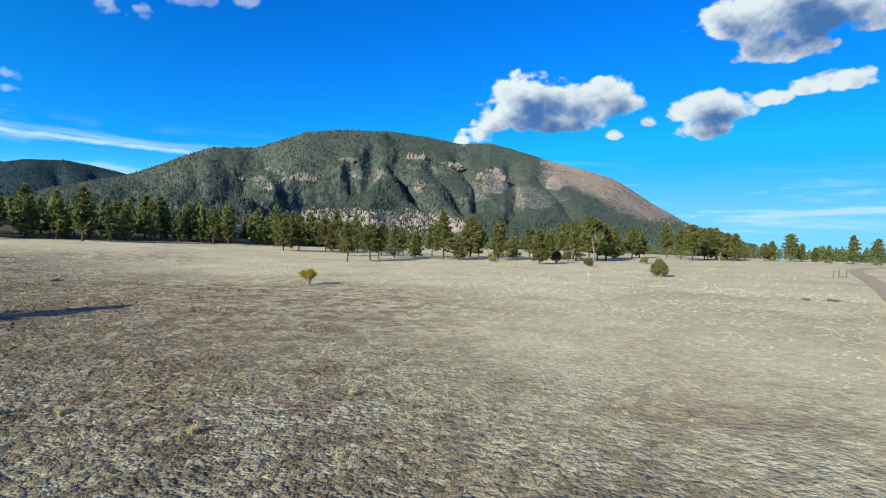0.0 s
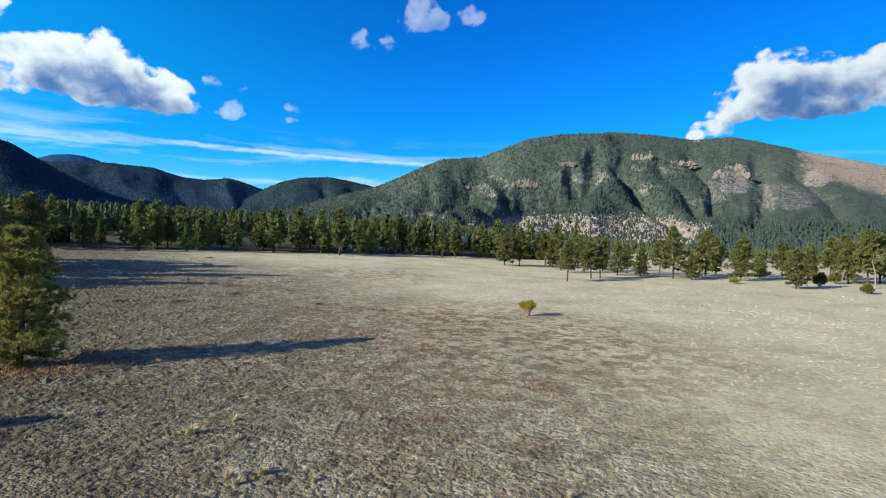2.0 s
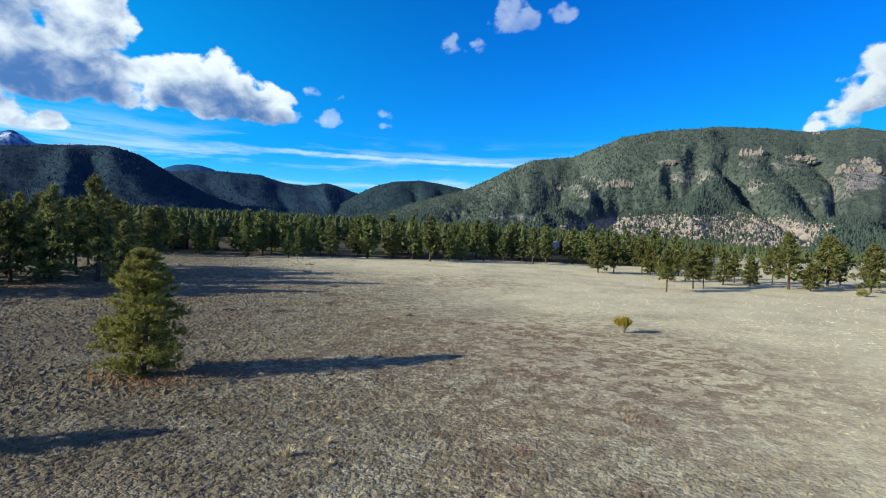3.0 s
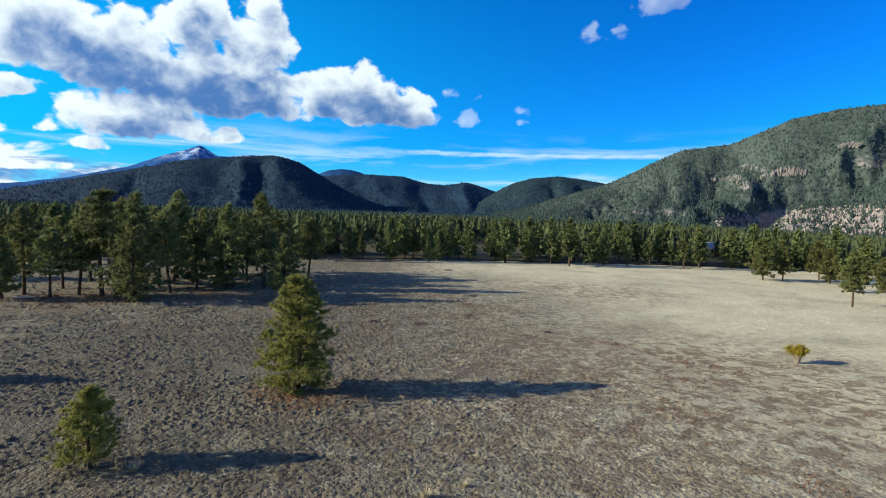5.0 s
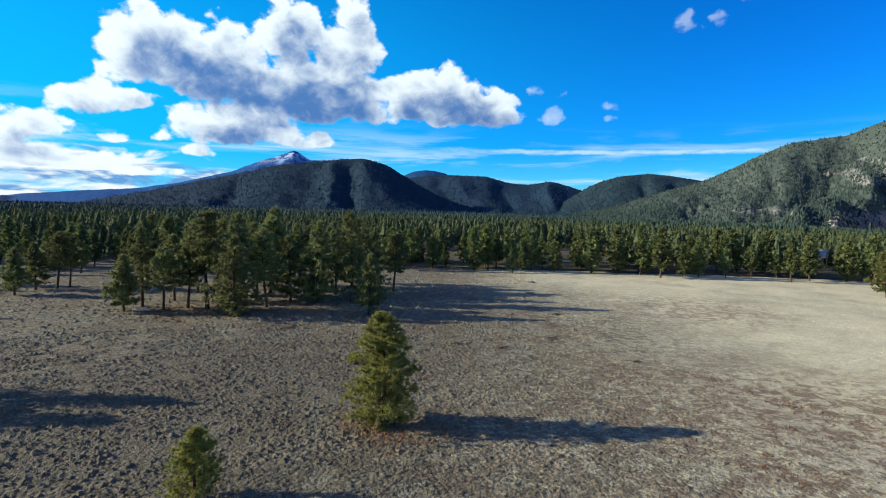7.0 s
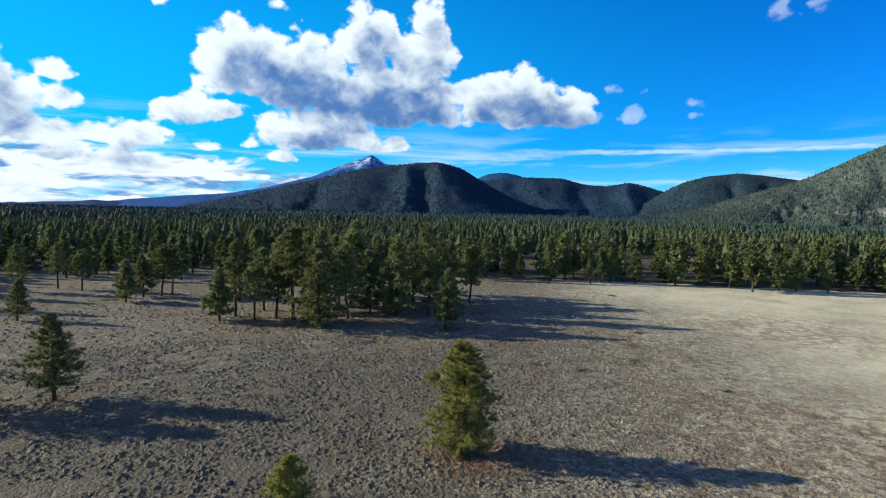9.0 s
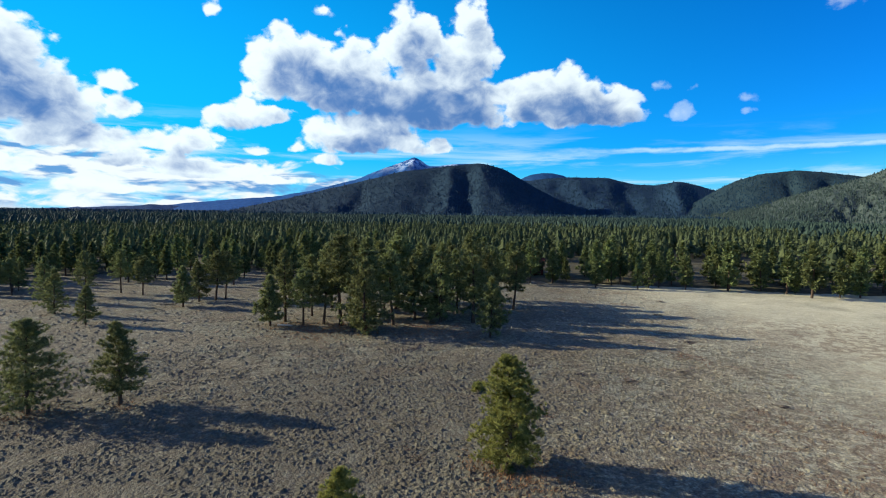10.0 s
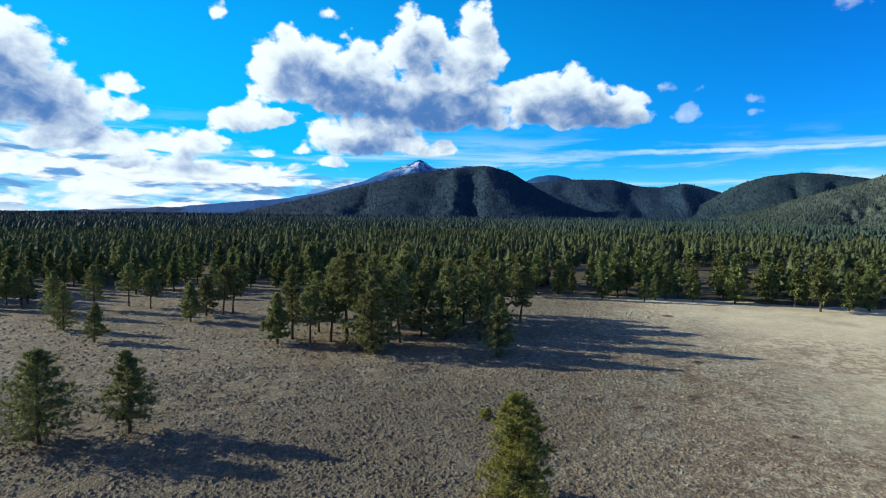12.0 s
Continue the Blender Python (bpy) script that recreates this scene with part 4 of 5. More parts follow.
EDGE_R = [260, 215, 190, 152, 150, 150, 146, 138, 133, 128, 126, 124, 122, 124, 128, 132, 138, 144, 146, 148, 148]


def edge(az):
    return float(np.interp(az, EDGE_AZ, EDGE_R))


def in_sight_line(x, y):
    """The strip kept clear of trees along the camera's line of sight to the wooden house."""
    along, off = 0.352 * -np.asarray(x) + 0.936 * np.asarray(y), np.abs(0.936 * -np.asarray(x) - 0.352 * np.asarray(y))
    return (off < 1.7) & (along < 194)


rows = np.random.RandomState(21)
done = []
tries = 0
while len(done) < 235 and tries < 20000:
    tries += 1
    az = rows.uniform(8, 112)
    r = edge(az) + abs(rows.normal()) * 16 - rows.choice([0, 0, 0, 5]) - (rows.choice([0, 0, 8, 18]) if az > 76 else 0)
    x, y = at_bearing(az, r)
    if in_sight_line(x, y) or any((x - a) ** 2 + (y - b) ** 2 < 2.6 ** 2 for a, b in done):
        continue
    done.append((x, y))
    plant(EDGE_KINDS, rows.randint(6), x, y, rows.uniform(5.2, 10.6), "green pine at the front of the forest", "pines of the forest edge", MAT_EDGE, rows.uniform(0, 6.28))


# ------------------------------------------------------------ forest behind
def build_forest_floor():
    """Needle litter under the forest, its colour darkened for the trees' shade, with a ragged border."""
    m, n, bsdf, where = material("litter_shade_haze", 0.95, 0.1)
    f = n.noise(where, 0.35, 5.0, 0.65)
    g = n.noise(where, 3.0, 4.0, 0.6)
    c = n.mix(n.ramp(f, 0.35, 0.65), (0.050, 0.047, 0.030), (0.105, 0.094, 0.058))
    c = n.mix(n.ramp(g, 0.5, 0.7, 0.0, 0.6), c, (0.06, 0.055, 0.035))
    # darker and bluer with distance: haze painted over the litter colour
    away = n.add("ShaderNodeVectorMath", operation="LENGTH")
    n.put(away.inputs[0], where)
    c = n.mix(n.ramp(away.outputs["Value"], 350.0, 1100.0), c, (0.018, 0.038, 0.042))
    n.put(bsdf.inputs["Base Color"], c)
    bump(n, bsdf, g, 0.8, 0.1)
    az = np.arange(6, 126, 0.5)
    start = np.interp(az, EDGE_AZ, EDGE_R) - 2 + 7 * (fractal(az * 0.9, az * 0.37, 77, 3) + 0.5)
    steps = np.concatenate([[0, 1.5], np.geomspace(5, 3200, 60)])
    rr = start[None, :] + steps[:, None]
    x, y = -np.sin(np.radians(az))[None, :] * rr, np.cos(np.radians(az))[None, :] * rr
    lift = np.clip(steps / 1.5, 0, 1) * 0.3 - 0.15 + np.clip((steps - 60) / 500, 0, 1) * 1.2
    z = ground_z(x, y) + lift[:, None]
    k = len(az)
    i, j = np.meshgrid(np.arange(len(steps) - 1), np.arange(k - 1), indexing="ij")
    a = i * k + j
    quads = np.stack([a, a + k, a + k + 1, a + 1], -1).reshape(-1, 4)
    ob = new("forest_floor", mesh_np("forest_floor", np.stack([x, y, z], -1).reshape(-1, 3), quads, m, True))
    tagged(ob, "brown needle litter on the forest floor, shade and haze in its colour", "ground", kind="structure")


build_forest_floor()


def scatter(name, label, templates, places, mat, category="forest", smooth=False):
    """Many low trees as one mesh: places are (x, y, z, height, turn)."""
    V, T, base = [], [], 0
    pick = np.random.RandomState(3).randint(len(templates), size=len(places))
    for k, (tv, tq) in enumerate(templates):
        mine = places[pick == k]
        if not len(mine):
            continue
        c, s, h = np.cos(mine[:, 4]), np.sin(mine[:, 4]), mine[:, 3]
        x = (tv[None, :, 0] * c[:, None] - tv[None, :, 1] * s[:, None]) * h[:, None] + mine[:, 0:1]
        y = (tv[None, :, 0] * s[:, None] + tv[None, :, 1] * c[:, None]) * h[:, None] + mine[:, 1:2]
        z = tv[None, :, 2] * h[:, None] + mine[:, 2:3]
        V.append(np.stack([x, y, z], -1).reshape(-1, 3))
        T.append((tq[None] + (np.arange(len(mine)) * len(tv))[:, None, None] + base).reshape(-1, tq.shape[1]))
        base += len(mine) * len(tv)
    ob = new(name, mesh_np(name, np.concatenate(V), np.concatenate(T), mat, smooth))
    tagged(ob, label, category, kind="stuff")


def whorls(seed, tiers, sides, wide, power, low, ragged):
    """A conifer of height 1 as stacked ragged skirts, each an open cone with an uneven hem."""
    rng = np.random.RandomState(seed)
    V, T = [], []
    for k in range(tiers):
        f0, f1 = k / tiers, (k + 1.75) / tiers
        z0, z1 = low + (1 - low) * f0, min(low + (1 - low) * f1, 1.0)
        r = wide * (1.06 - f0) ** power * rng.uniform(0.82, 1.12)
        turn = rng.uniform(0, 6.28) + np.arange(sides) * 2 * math.pi / sides
        rr = r * (1 + ragged * rng.uniform(-1, 0.7, sides))
        cx, cy = rng.normal(size=2) * 0.02
        hem = np.stack([np.cos(turn) * rr + cx, np.sin(turn) * rr + cy, z0 + rng.uniform(-0.5, 0.6, sides) * 0.5 / tiers], 1)
        base = sum(len(v) for v in V)
        V += [hem, np.array([[cx, cy, z1]])]
        T += [(base + j, base + (j + 1) % sides, base + sides) for j in range(sides)]
    return np.concatenate(V), np.array(T)


def tuft_template(seed, count, tall):
    """A spray of short blades."""
    rng = np.random.RandomState(seed)
    turn = rng.uniform(0, 6.28, count)
    out = np.sqrt(rng.uniform(0, 1, count))
    foot = np.stack([np.cos(turn) * out, np.sin(turn) * out, 0 * turn], 1) * 0.9
    lean = rng.normal(size=(count, 2)) * 0.35 + foot[:, :2] * 0.45
    top = foot + np.concatenate([lean, (rng.uniform(0.55, 1.1, (count, 1)) * tall * (1.1 - 0.5 * out[:, None]))], 1)
    face = rng.uniform(0, 6.28, count)
    side = np.stack([np.cos(face), np.sin(face), 0 * face], 1) * rng.uniform(0.09, 0.17, (count, 1))
    V = np.stack([foot - side, foot + side, top], 1).reshape(-1, 3)
    V[:, 2] -= 0.15
    return V, np.arange(count * 3).reshape(-1, 3)


def cushion_template(seed, sides, rings, spikes):
    """A rounded bunchgrass clump of radius 1 with a few loose blades."""
    rng = np.random.RandomState(seed)
    V, T = [], []
    for k in range(rings):
        f = k / rings
        turn = (np.arange(sides) + 0.5 * k) * 2 * math.pi / sides
        r = math.cos(f * 1.45) * rng.uniform(0.6, 1.35, sides)
        V.append(np.stack([np.cos(turn) * r, np.sin(turn) * r, -0.16 + math.sin(f * 1.5) * 0.36 * rng.uniform(0.6, 1.3, sides)], 1))
        if k:
            a = (k - 1) * sides
            for j in range(sides):
                p, q = a + j, a + (j + 1) % sides
                T += [(p, q, p + sides), (q, q + sides, p + sides)]
    V.append(np.array([[rng.normal() * 0.2, rng.normal() * 0.2, rng.uniform(0.20, 0.42)]]))
    last = (rings - 1) * sides
    T += [(last + j, last + (j + 1) % sides, rings * sides) for j in range(sides)]
    V, T = np.concatenate(V), np.array(T)
    if spikes:
        v2, t2 = tuft_template(seed + 500, spikes, 0.78)
        V, T = np.concatenate([V, v2]), np.concatenate([T, t2 + len(V)])
    return V, T


def mid_template(seed):
    """Skirts with loose ragged clumps over them and a bare foot."""
    rng = np.random.RandomState(seed)
    wide, power, low = rng.uniform(0.17, 0.25), rng.uniform(0.40, 0.75), rng.uniform(0.14, 0.32)
    v1, t1 = whorls(seed, 5, 7, wide * 0.70, power, low, 0.45)
    v2, t2 = leafy(seed, 44, wide, power, low, 0.088)
    foot = np.array([[0.016, 0, 0], [-0.010, 0.014, 0], [-0.010, -0.014, 0], [0, 0, 0.8]])
    t3 = np.array([(0, 1, 3), (1, 2, 3), (2, 0, 3)])
    return np.concatenate([v1, v2, foot]), np.concatenate([t1, t2 + len(v1), t3 + len(v1) + len(v2)])


def far_template(seed):
    rng = np.random.RandomState(seed)
    return whorls(seed, 2, 5, rng.uniform(0.24, 0.34), rng.uniform(0.32, 0.6), 0.10, 0.4)


def forest_places(count, lo, hi, r0, r1, seed, power=0.5):
    g = np.random.RandomState(seed)
    az = g.uniform(lo, hi, count)
    f = g.rand(count) ** power
    start = np.interp(az, EDGE_AZ, EDGE_R) + r0
    r = start + (r1 - start) * f
    x, y = -np.sin(np.radians(az)) * r, np.cos(np.radians(az)) * r
    keep = fractal(x / 45 + 20, y / 45 + 20, seed + 1, 3) > 0.38
    keep &= ~in_sight_line(x, y)
    x, y, az = x[keep], y[keep], az[keep]
    h = g.uniform(5.6, 10.2, len(x)) * (1 + 0.25 * (fractal(x / 60 + 9, y / 60 + 9, seed + 2, 2) - 0.5)) * np.interp(az, [4, 24], [0.68, 1.0])
    return np.stack([x, y, ground_z(x, y) - 0.2, h, g.uniform(0, 6.28, len(x))], 1)


MID = [mid_template(k) for k in range(8)]
FAR = [far_template(40 + k) for k in range(6)]
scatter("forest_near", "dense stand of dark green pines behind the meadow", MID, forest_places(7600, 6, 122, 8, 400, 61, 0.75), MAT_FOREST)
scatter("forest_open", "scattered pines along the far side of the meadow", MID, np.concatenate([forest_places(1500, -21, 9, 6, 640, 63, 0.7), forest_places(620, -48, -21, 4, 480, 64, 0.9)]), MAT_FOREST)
# the same pines farther off, distance haze put into the needle colours
MAT_FAR = make_needles("hazed_pine_needles", (0.056, 0.090, 0.068), (0.026, 0.050, 0.047), 0.08)
MAT_BEYOND = make_needles("deep_haze_pine_needles", (0.026, 0.062, 0.084), (0.014, 0.038, 0.056), 0.03)
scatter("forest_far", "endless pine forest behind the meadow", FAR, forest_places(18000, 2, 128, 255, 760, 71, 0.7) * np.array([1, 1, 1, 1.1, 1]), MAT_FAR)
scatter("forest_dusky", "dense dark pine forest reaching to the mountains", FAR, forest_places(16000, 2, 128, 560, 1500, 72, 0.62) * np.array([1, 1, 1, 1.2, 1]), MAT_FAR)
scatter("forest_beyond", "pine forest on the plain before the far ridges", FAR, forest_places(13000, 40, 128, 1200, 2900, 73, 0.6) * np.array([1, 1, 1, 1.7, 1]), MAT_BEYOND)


def slope_trees(spec, count, seed, size, bare=()):
    """Places of trees on a slope, thinner on its bare patches."""
    g = np.random.RandomState(seed)
    lo, hi = spec["ridge"][-1][0] + 1, spec["ridge"][0][0] - 1
    az, want = g.uniform(lo, hi, count), g.rand(count)
    top = base_angle(az, np.ones(count), spec)
    a, b = np.zeros(count), np.ones(count)
    for _ in range(16):
        mid = (a + b) / 2
        high = base_angle(az, mid, spec) > want * top
        a, b = np.where(high, a, mid), np.where(high, mid, b)
    s = (a + b) / 2
    x, y, z = mountain_point(az, s, spec)
    el = np.degrees(np.arctan2(z, np.hypot(x, y)))
    drift = fractal(az * 0.8 + 50, el * 1.2 + 50, seed, 4) - 0.5
    dense = 1.05 + 1.6 * drift
    tall = np.full(count, size, dtype=float)
    for pa, pe, pw, ph, k in bare:
        d = np.clip(1 - ((az + 4 * drift - pa) / pw) ** 2 - ((el + 1.5 * drift - pe) / ph) ** 2, 0, 1)
        dense -= 0.62 * k * np.clip(d / 0.4, 0, 1)
    if bare:
        scrub = np.clip((1 - az) / 9, 0, 1) * np.clip((el - 1.9) / 0.8, 0, 1)
        ridge = np.clip((el - (0.48 * az + 12.06) + 0.9) / 1.6, 0, 1) * np.clip((-8.5 - az) / 3, 0, 1)
        dense -= 0.22 * scrub + 0.5 * ridge
        tall *= 1 - 0.5 * np.maximum(scrub, np.clip((3.2 - el) / 1.5, 0, 1) * (az < 20) * (az > -2))
    keep = (g.rand(count) < np.clip(dense, 0.22, 1)) & (z > ground_z(x, y) - 2)
    x, y, z, tall = x[keep], y[keep], z[keep], tall[keep]
    return np.stack([x, y, z - 0.8, g.uniform(0.65, 1.3, len(x)) * tall, g.uniform(0, 6.28, len(x))], 1)


scatter("slope_forest", "pines scattered over the rocky mountain slope", FAR, slope_trees(MOUNTAINS[0], 48000, 81, 7.6, BARE), MAT_SLOPE)


def boulder_places(spec, count, seed):
    """Boulders heaped on the lowest slope."""
    g = np.random.RandomState(seed)
    az, s = g.uniform(-4, 22, count), g.uniform(0.02, 0.42, count)
    x, y, z = mountain_point(az, s, spec)
    el = np.degrees(np.arctan2(z, np.hypot(x, y)))
    d = 1 - ((az - 8.5) / 12.5) ** 2 - ((el - 1.4) / 1.75) ** 2 + 1.2 * (fractal(az * 0.7 + 30, el * 2 + 30, seed, 3) - 0.5)
    x, y, z = x[d > 0.05], y[d > 0.05], z[d > 0.05]
    return np.stack([x, y, z, 1.7 * np.exp(g.normal(size=len(x)) * 0.4), g.uniform(0, 6.28, len(x))], 1)


MAT_BOULDER = make_plain("pinkish_grey_boulders", (0.31, 0.265, 0.24), 0.95, 0.35, 0.4)
BOULDERS = [(v * np.array([1, 1, 2.2]), t) for v, t in (cushion_template(140 + k, 5, 2, 0) for k in range(8))]
scatter("boulder_field", "pale pinkish-grey boulders heaped at the mountain's foot", BOULDERS, boulder_places(MOUNTAINS[0], 13000, 89), MAT_BOULDER, "rocks")
scrub = boulder_places(MOUNTAINS[0], 5500, 90) * np.array([1, 1, 1, 2.3, 1])
scatter("boulder_scrub", "dark scrubby pines between pale boulders", FAR, scrub, MAT_SLOPE)
scatter("shaded_slope_forest", "pines covering the steep shaded mountain", FAR, slope_trees(MOUNTAINS[1], 14000, 83, 7.0), MAT_SHADE_PINE)
scatter("hill_forest", "pines covering the rounded hill", FAR, slope_trees(MOUNTAINS[2], 8500, 85, 7.5), MAT_SHADE_PINE)
scatter("shaded_hill_forest", "pines covering the row of dark hills", FAR, slope_trees(MOUNTAINS[3], 10000, 87, 8.5), MAT_SHADE_PINE)


# ------------------------------------------------------------ grass
def grass_places(gap, r0, r1, seed, size):
    """Clumps on a jittered grid, fewer and lower in the pale open meadow."""
    g = np.random.RandomState(seed)
    x, y = np.meshgrid(np.arange(-r1, r1, gap), np.arange(-r1 * 0.6, r1, gap))
    x, y = (x + g.uniform(-0.48, 0.48, x.shape) * gap).ravel(), (y + g.uniform(-0.48, 0.48, y.shape) * gap).ravel()
    r, az = np.hypot(x, y), np.degrees(np.arctan2(-x, y))
    keep = (r > r0) & (r < r1) & (az > -46) & (az < 114)
    x, y, r = x[keep], y[keep], r[keep]
    pale = np.clip((0.75 * (x + y) + 6) / 26, 0, 1)
    keep = (fractal(x / 2.3 + 90, y / 2.3 + 90, seed, 4) > 0.37) & (g.rand(len(x)) > 0.62 * pale)
    x, y, r, pale = x[keep], y[keep], r[keep], pale[keep]
    h = size * np.exp(np.clip(g.normal(size=len(x)), -2, 1.5) * 0.30) * (1 - 0.45 * pale)
    return np.stack([x, y, ground_z(x, y) + turf(x, y, r), h, g.uniform(0, 6.28, len(x))], 1)


def thin_out(places, r0, r1, seed):
    """Thins a scatter from r0 outwards to nothing at r1."""
    r = np.hypot(places[:, 0], places[:, 1])
    return places[np.random.RandomState(seed).rand(len(r)) < np.clip((r1 - r) / (r1 - r0), 0, 1)]


TUFTS = [tuft_template(k, 6, 0.9) for k in range(9)]
CUSHIONS = [cushion_template(60 + k, 6, 2, 15) for k in range(14)]
HUMPS = [cushion_template(90 + k, 6, 1, 4) for k in range(10)]
LOW_HUMPS = [cushion_template(120 + k, 7, 1, 0) for k in range(8)]
scatter("grass_near", "grey and straw-coloured bunchgrass tufts", CUSHIONS, grass_places(0.27, 8, 29, 91, 0.155), MAT_GRASS, "grass")
scatter("grass_middle", "dry bunchgrass tufts of the meadow", HUMPS, grass_places(0.40, 29, 66, 92, 0.24), MAT_GRASS, "grass")
scatter("grass_far", "dry bunchgrass tufts towards the forest", LOW_HUMPS, thin_out(grass_places(0.90, 66, 130, 93, 0.36), 85, 130, 5), MAT_GRASS, "grass")


# ------------------------------------------------------------ rock outcrops on the mountain
MAT_CRAG = make_plain("weathered_grey_rock", (0.165, 0.155, 0.150), 0.95, 0.09, 0.5)


def rock_outcrop(az, el, wide, tall, seed, spires):
    """A cluster of jagged rock towers standing out of the slope."""
    spec = MOUNTAINS[0]
    s = np.linspace(0.05, 1, 400)
    x, y, z = mountain_point(np.full(400, float(az)), s, spec)
    k = int(np.argmin(np.abs(np.degrees(np.arctan2(z - 8, np.hypot(x, y))) - el)))
    g = random.Random(seed)
    root = new("rock_outcrop")
    root.location = (x[k], y[k], z[k])
    across = Vector((math.cos(radians(az)), math.sin(radians(az)), 0))
    for i in range(spires):
        f = (i + 0.5) / spires - 0.5
        size = wide / spires * g.uniform(0.6, 1.0)
        h = tall * (1 - 1.3 * f * f) * g.uniform(0.5, 1.0)
        shift = across * f * wide + Vector((g.uniform(-1, 1), g.uniform(-1, 1), 0)) * size * 0.4
        drop = abs(f) * tall * 0.2
        bm = bmesh.new()
        bmesh.ops.create_icosphere(bm, subdivisions=3, radius=1.0)
        for v in bm.verts:
            c = v.co.copy()
            r = 1 + 0.55 * (noise.fractal(c * 1.7 + Vector((seed, i * 3.1, 0)), 0.7, 2.1, 4))
            v.co = Vector((c.x * size * r, c.y * size * r, c.z * h * 0.6 * r - drop)) + shift
        part("rock_tower", bm, MAT_CRAG, root)
    tagged(root, "jagged pale grey rock towers on a wooded slope", "rock", "rock outcrops")


for az, el, wide, tall, seed, spires in [(3.1, 7.95, 60, 48, 1, 5), (-0.5, 7.35, 95, 26, 2, 8), (-5.0, 6.8, 50, 40, 3, 4), (-5.8, 6.1, 36, 44, 4, 3), (-3.9, 6.2, 34, 30, 5, 3),
                                         (14.4, 5.3, 80, 42, 6, 9), (10.2, 7.5, 46, 22, 7, 5), (20.0, 5.0, 90, 22, 8, 8), (-1.9, 9.45, 22, 18, 9, 3)]:
    rock_outcrop(az, el, wide, tall, seed, spires)


# ------------------------------------------------------------ shrubs
MAT_TWIG = make_plain("pale_grey_twigs", (0.34, 0.30, 0.26), 0.9, 20.0, 0.3)


def shrub(x, y, h, wide, label, seed, stems, tufts, needles, flat, mat, length, name="shrub"):
    """A shrub of many stems with leafy twigs at their ends."""
    rng = np.random.RandomState(seed)
    paths, pts, outs = [], [], []
    for i in range(stems):
        turn = i * 2.399 + rng.normal() * 0.4
        reach = wide * math.sqrt((i + 0.5) / stems) * rng.uniform(0.8, 1.1)
        top = h * (flat + (1 - flat) * (1 - (reach / wide) ** 2)) * rng.uniform(0.85, 1.02)
        end = np.array([math.cos(turn) * reach, math.sin(turn) * reach, top])
        mid = end * np.array([0.45, 0.45, 0.55])
        paths.append([(np.array([0.04 * math.cos(turn), 0.04 * math.sin(turn), -0.1]), 0.016), (mid, 0.011), (end, 0.004)])
        for f in rng.uniform(0.55, 1.0, tufts):
            pts.append(mid + (end - mid) * (2 * f - 1) + rng.normal(size=3) * 0.07 * wide)
            outs.append(end / np.linalg.norm(end))
    root = new(name)
    tv, tt = rods(paths, 4)
    stem = new("stems", mesh_np("stems", tv, tt, MAT_TWIG, True))
    cv, cq = blades(np.array(pts), np.array(outs), needles, length, length * 0.16, rng)
    leaf = new("foliage", mesh_np("foliage", cv, cq, mat))
    stem.parent = leaf.parent = root
    stand(root, x, y)
    return tagged(root, label, "shrub")


shrub(-11.9, 48.4, 1.45, 0.85, "flat-topped yellow-green shrub on pale bare stems", 3, 60, 9, 9, 0.86, MAT_BUSH, 0.15)
shrub(29.8, 74.7, 2.4, 1.15, "dense rounded juniper shrub on the open meadow", 4, 90, 12, 8, 0.35, MAT_NEEDLES_DEEP, 0.34, "juniper")
shrub(26.7, 99.2, 1.6, 0.8, "small rounded juniper in dry grass", 5, 60, 8, 8, 0.4, MAT_NEEDLES_DEEP, 0.34, "juniper")
shrub(23.1, 110.2, 2.6, 1.2, "dark upright juniper beside a pine", 6, 60, 8, 8, 0.4, MAT_NEEDLES_DEEP, 0.40, "juniper")
shrub(27.9, 122.0, 2.2, 1.1, "round juniper at the meadow's far edge", 7, 60, 8, 8, 0.4, MAT_NEEDLES_DEEP, 0.40, "juniper")
shrub(-42.9, 21.6, 0.95, 0.65, "low green pine seedling in grey grass", 8, 50, 7, 9, 0.3, MAT_NEEDLES, 0.20, "pine_seedling")
shrub(44.0, 119.0, 1.6, 0.9, "small shrub among the scattered pines", 9, 40, 7, 8, 0.4, MAT_NEEDLES_DARK, 0.3)
shrub(10.0, 108.0, 1.2, 0.9, "low olive shrub near the pines", 10, 40, 7, 8, 0.4, MAT_NEEDLES, 0.25)
for x, y, h in [(78.0, 152.0, 1.3), (100.0, 165.0, 1.2), (112.0, 158.0, 1.4), (93.0, 172.0, 1.2), (120.0, 150.0, 1.6)]:
    shrub(x, y, h, h * 0.8, "low sagebrush clump on the crest of the meadow", int(x), 30, 6, 7, 0.4, MAT_NEEDLES_DARK, 0.3, "sagebrush")

# tall straw clumps that stand out of the short grass
MAT_STRAW = make_plain("bleached_straw", (0.46, 0.40, 0.26), 0.85, 14.0, 0.3)


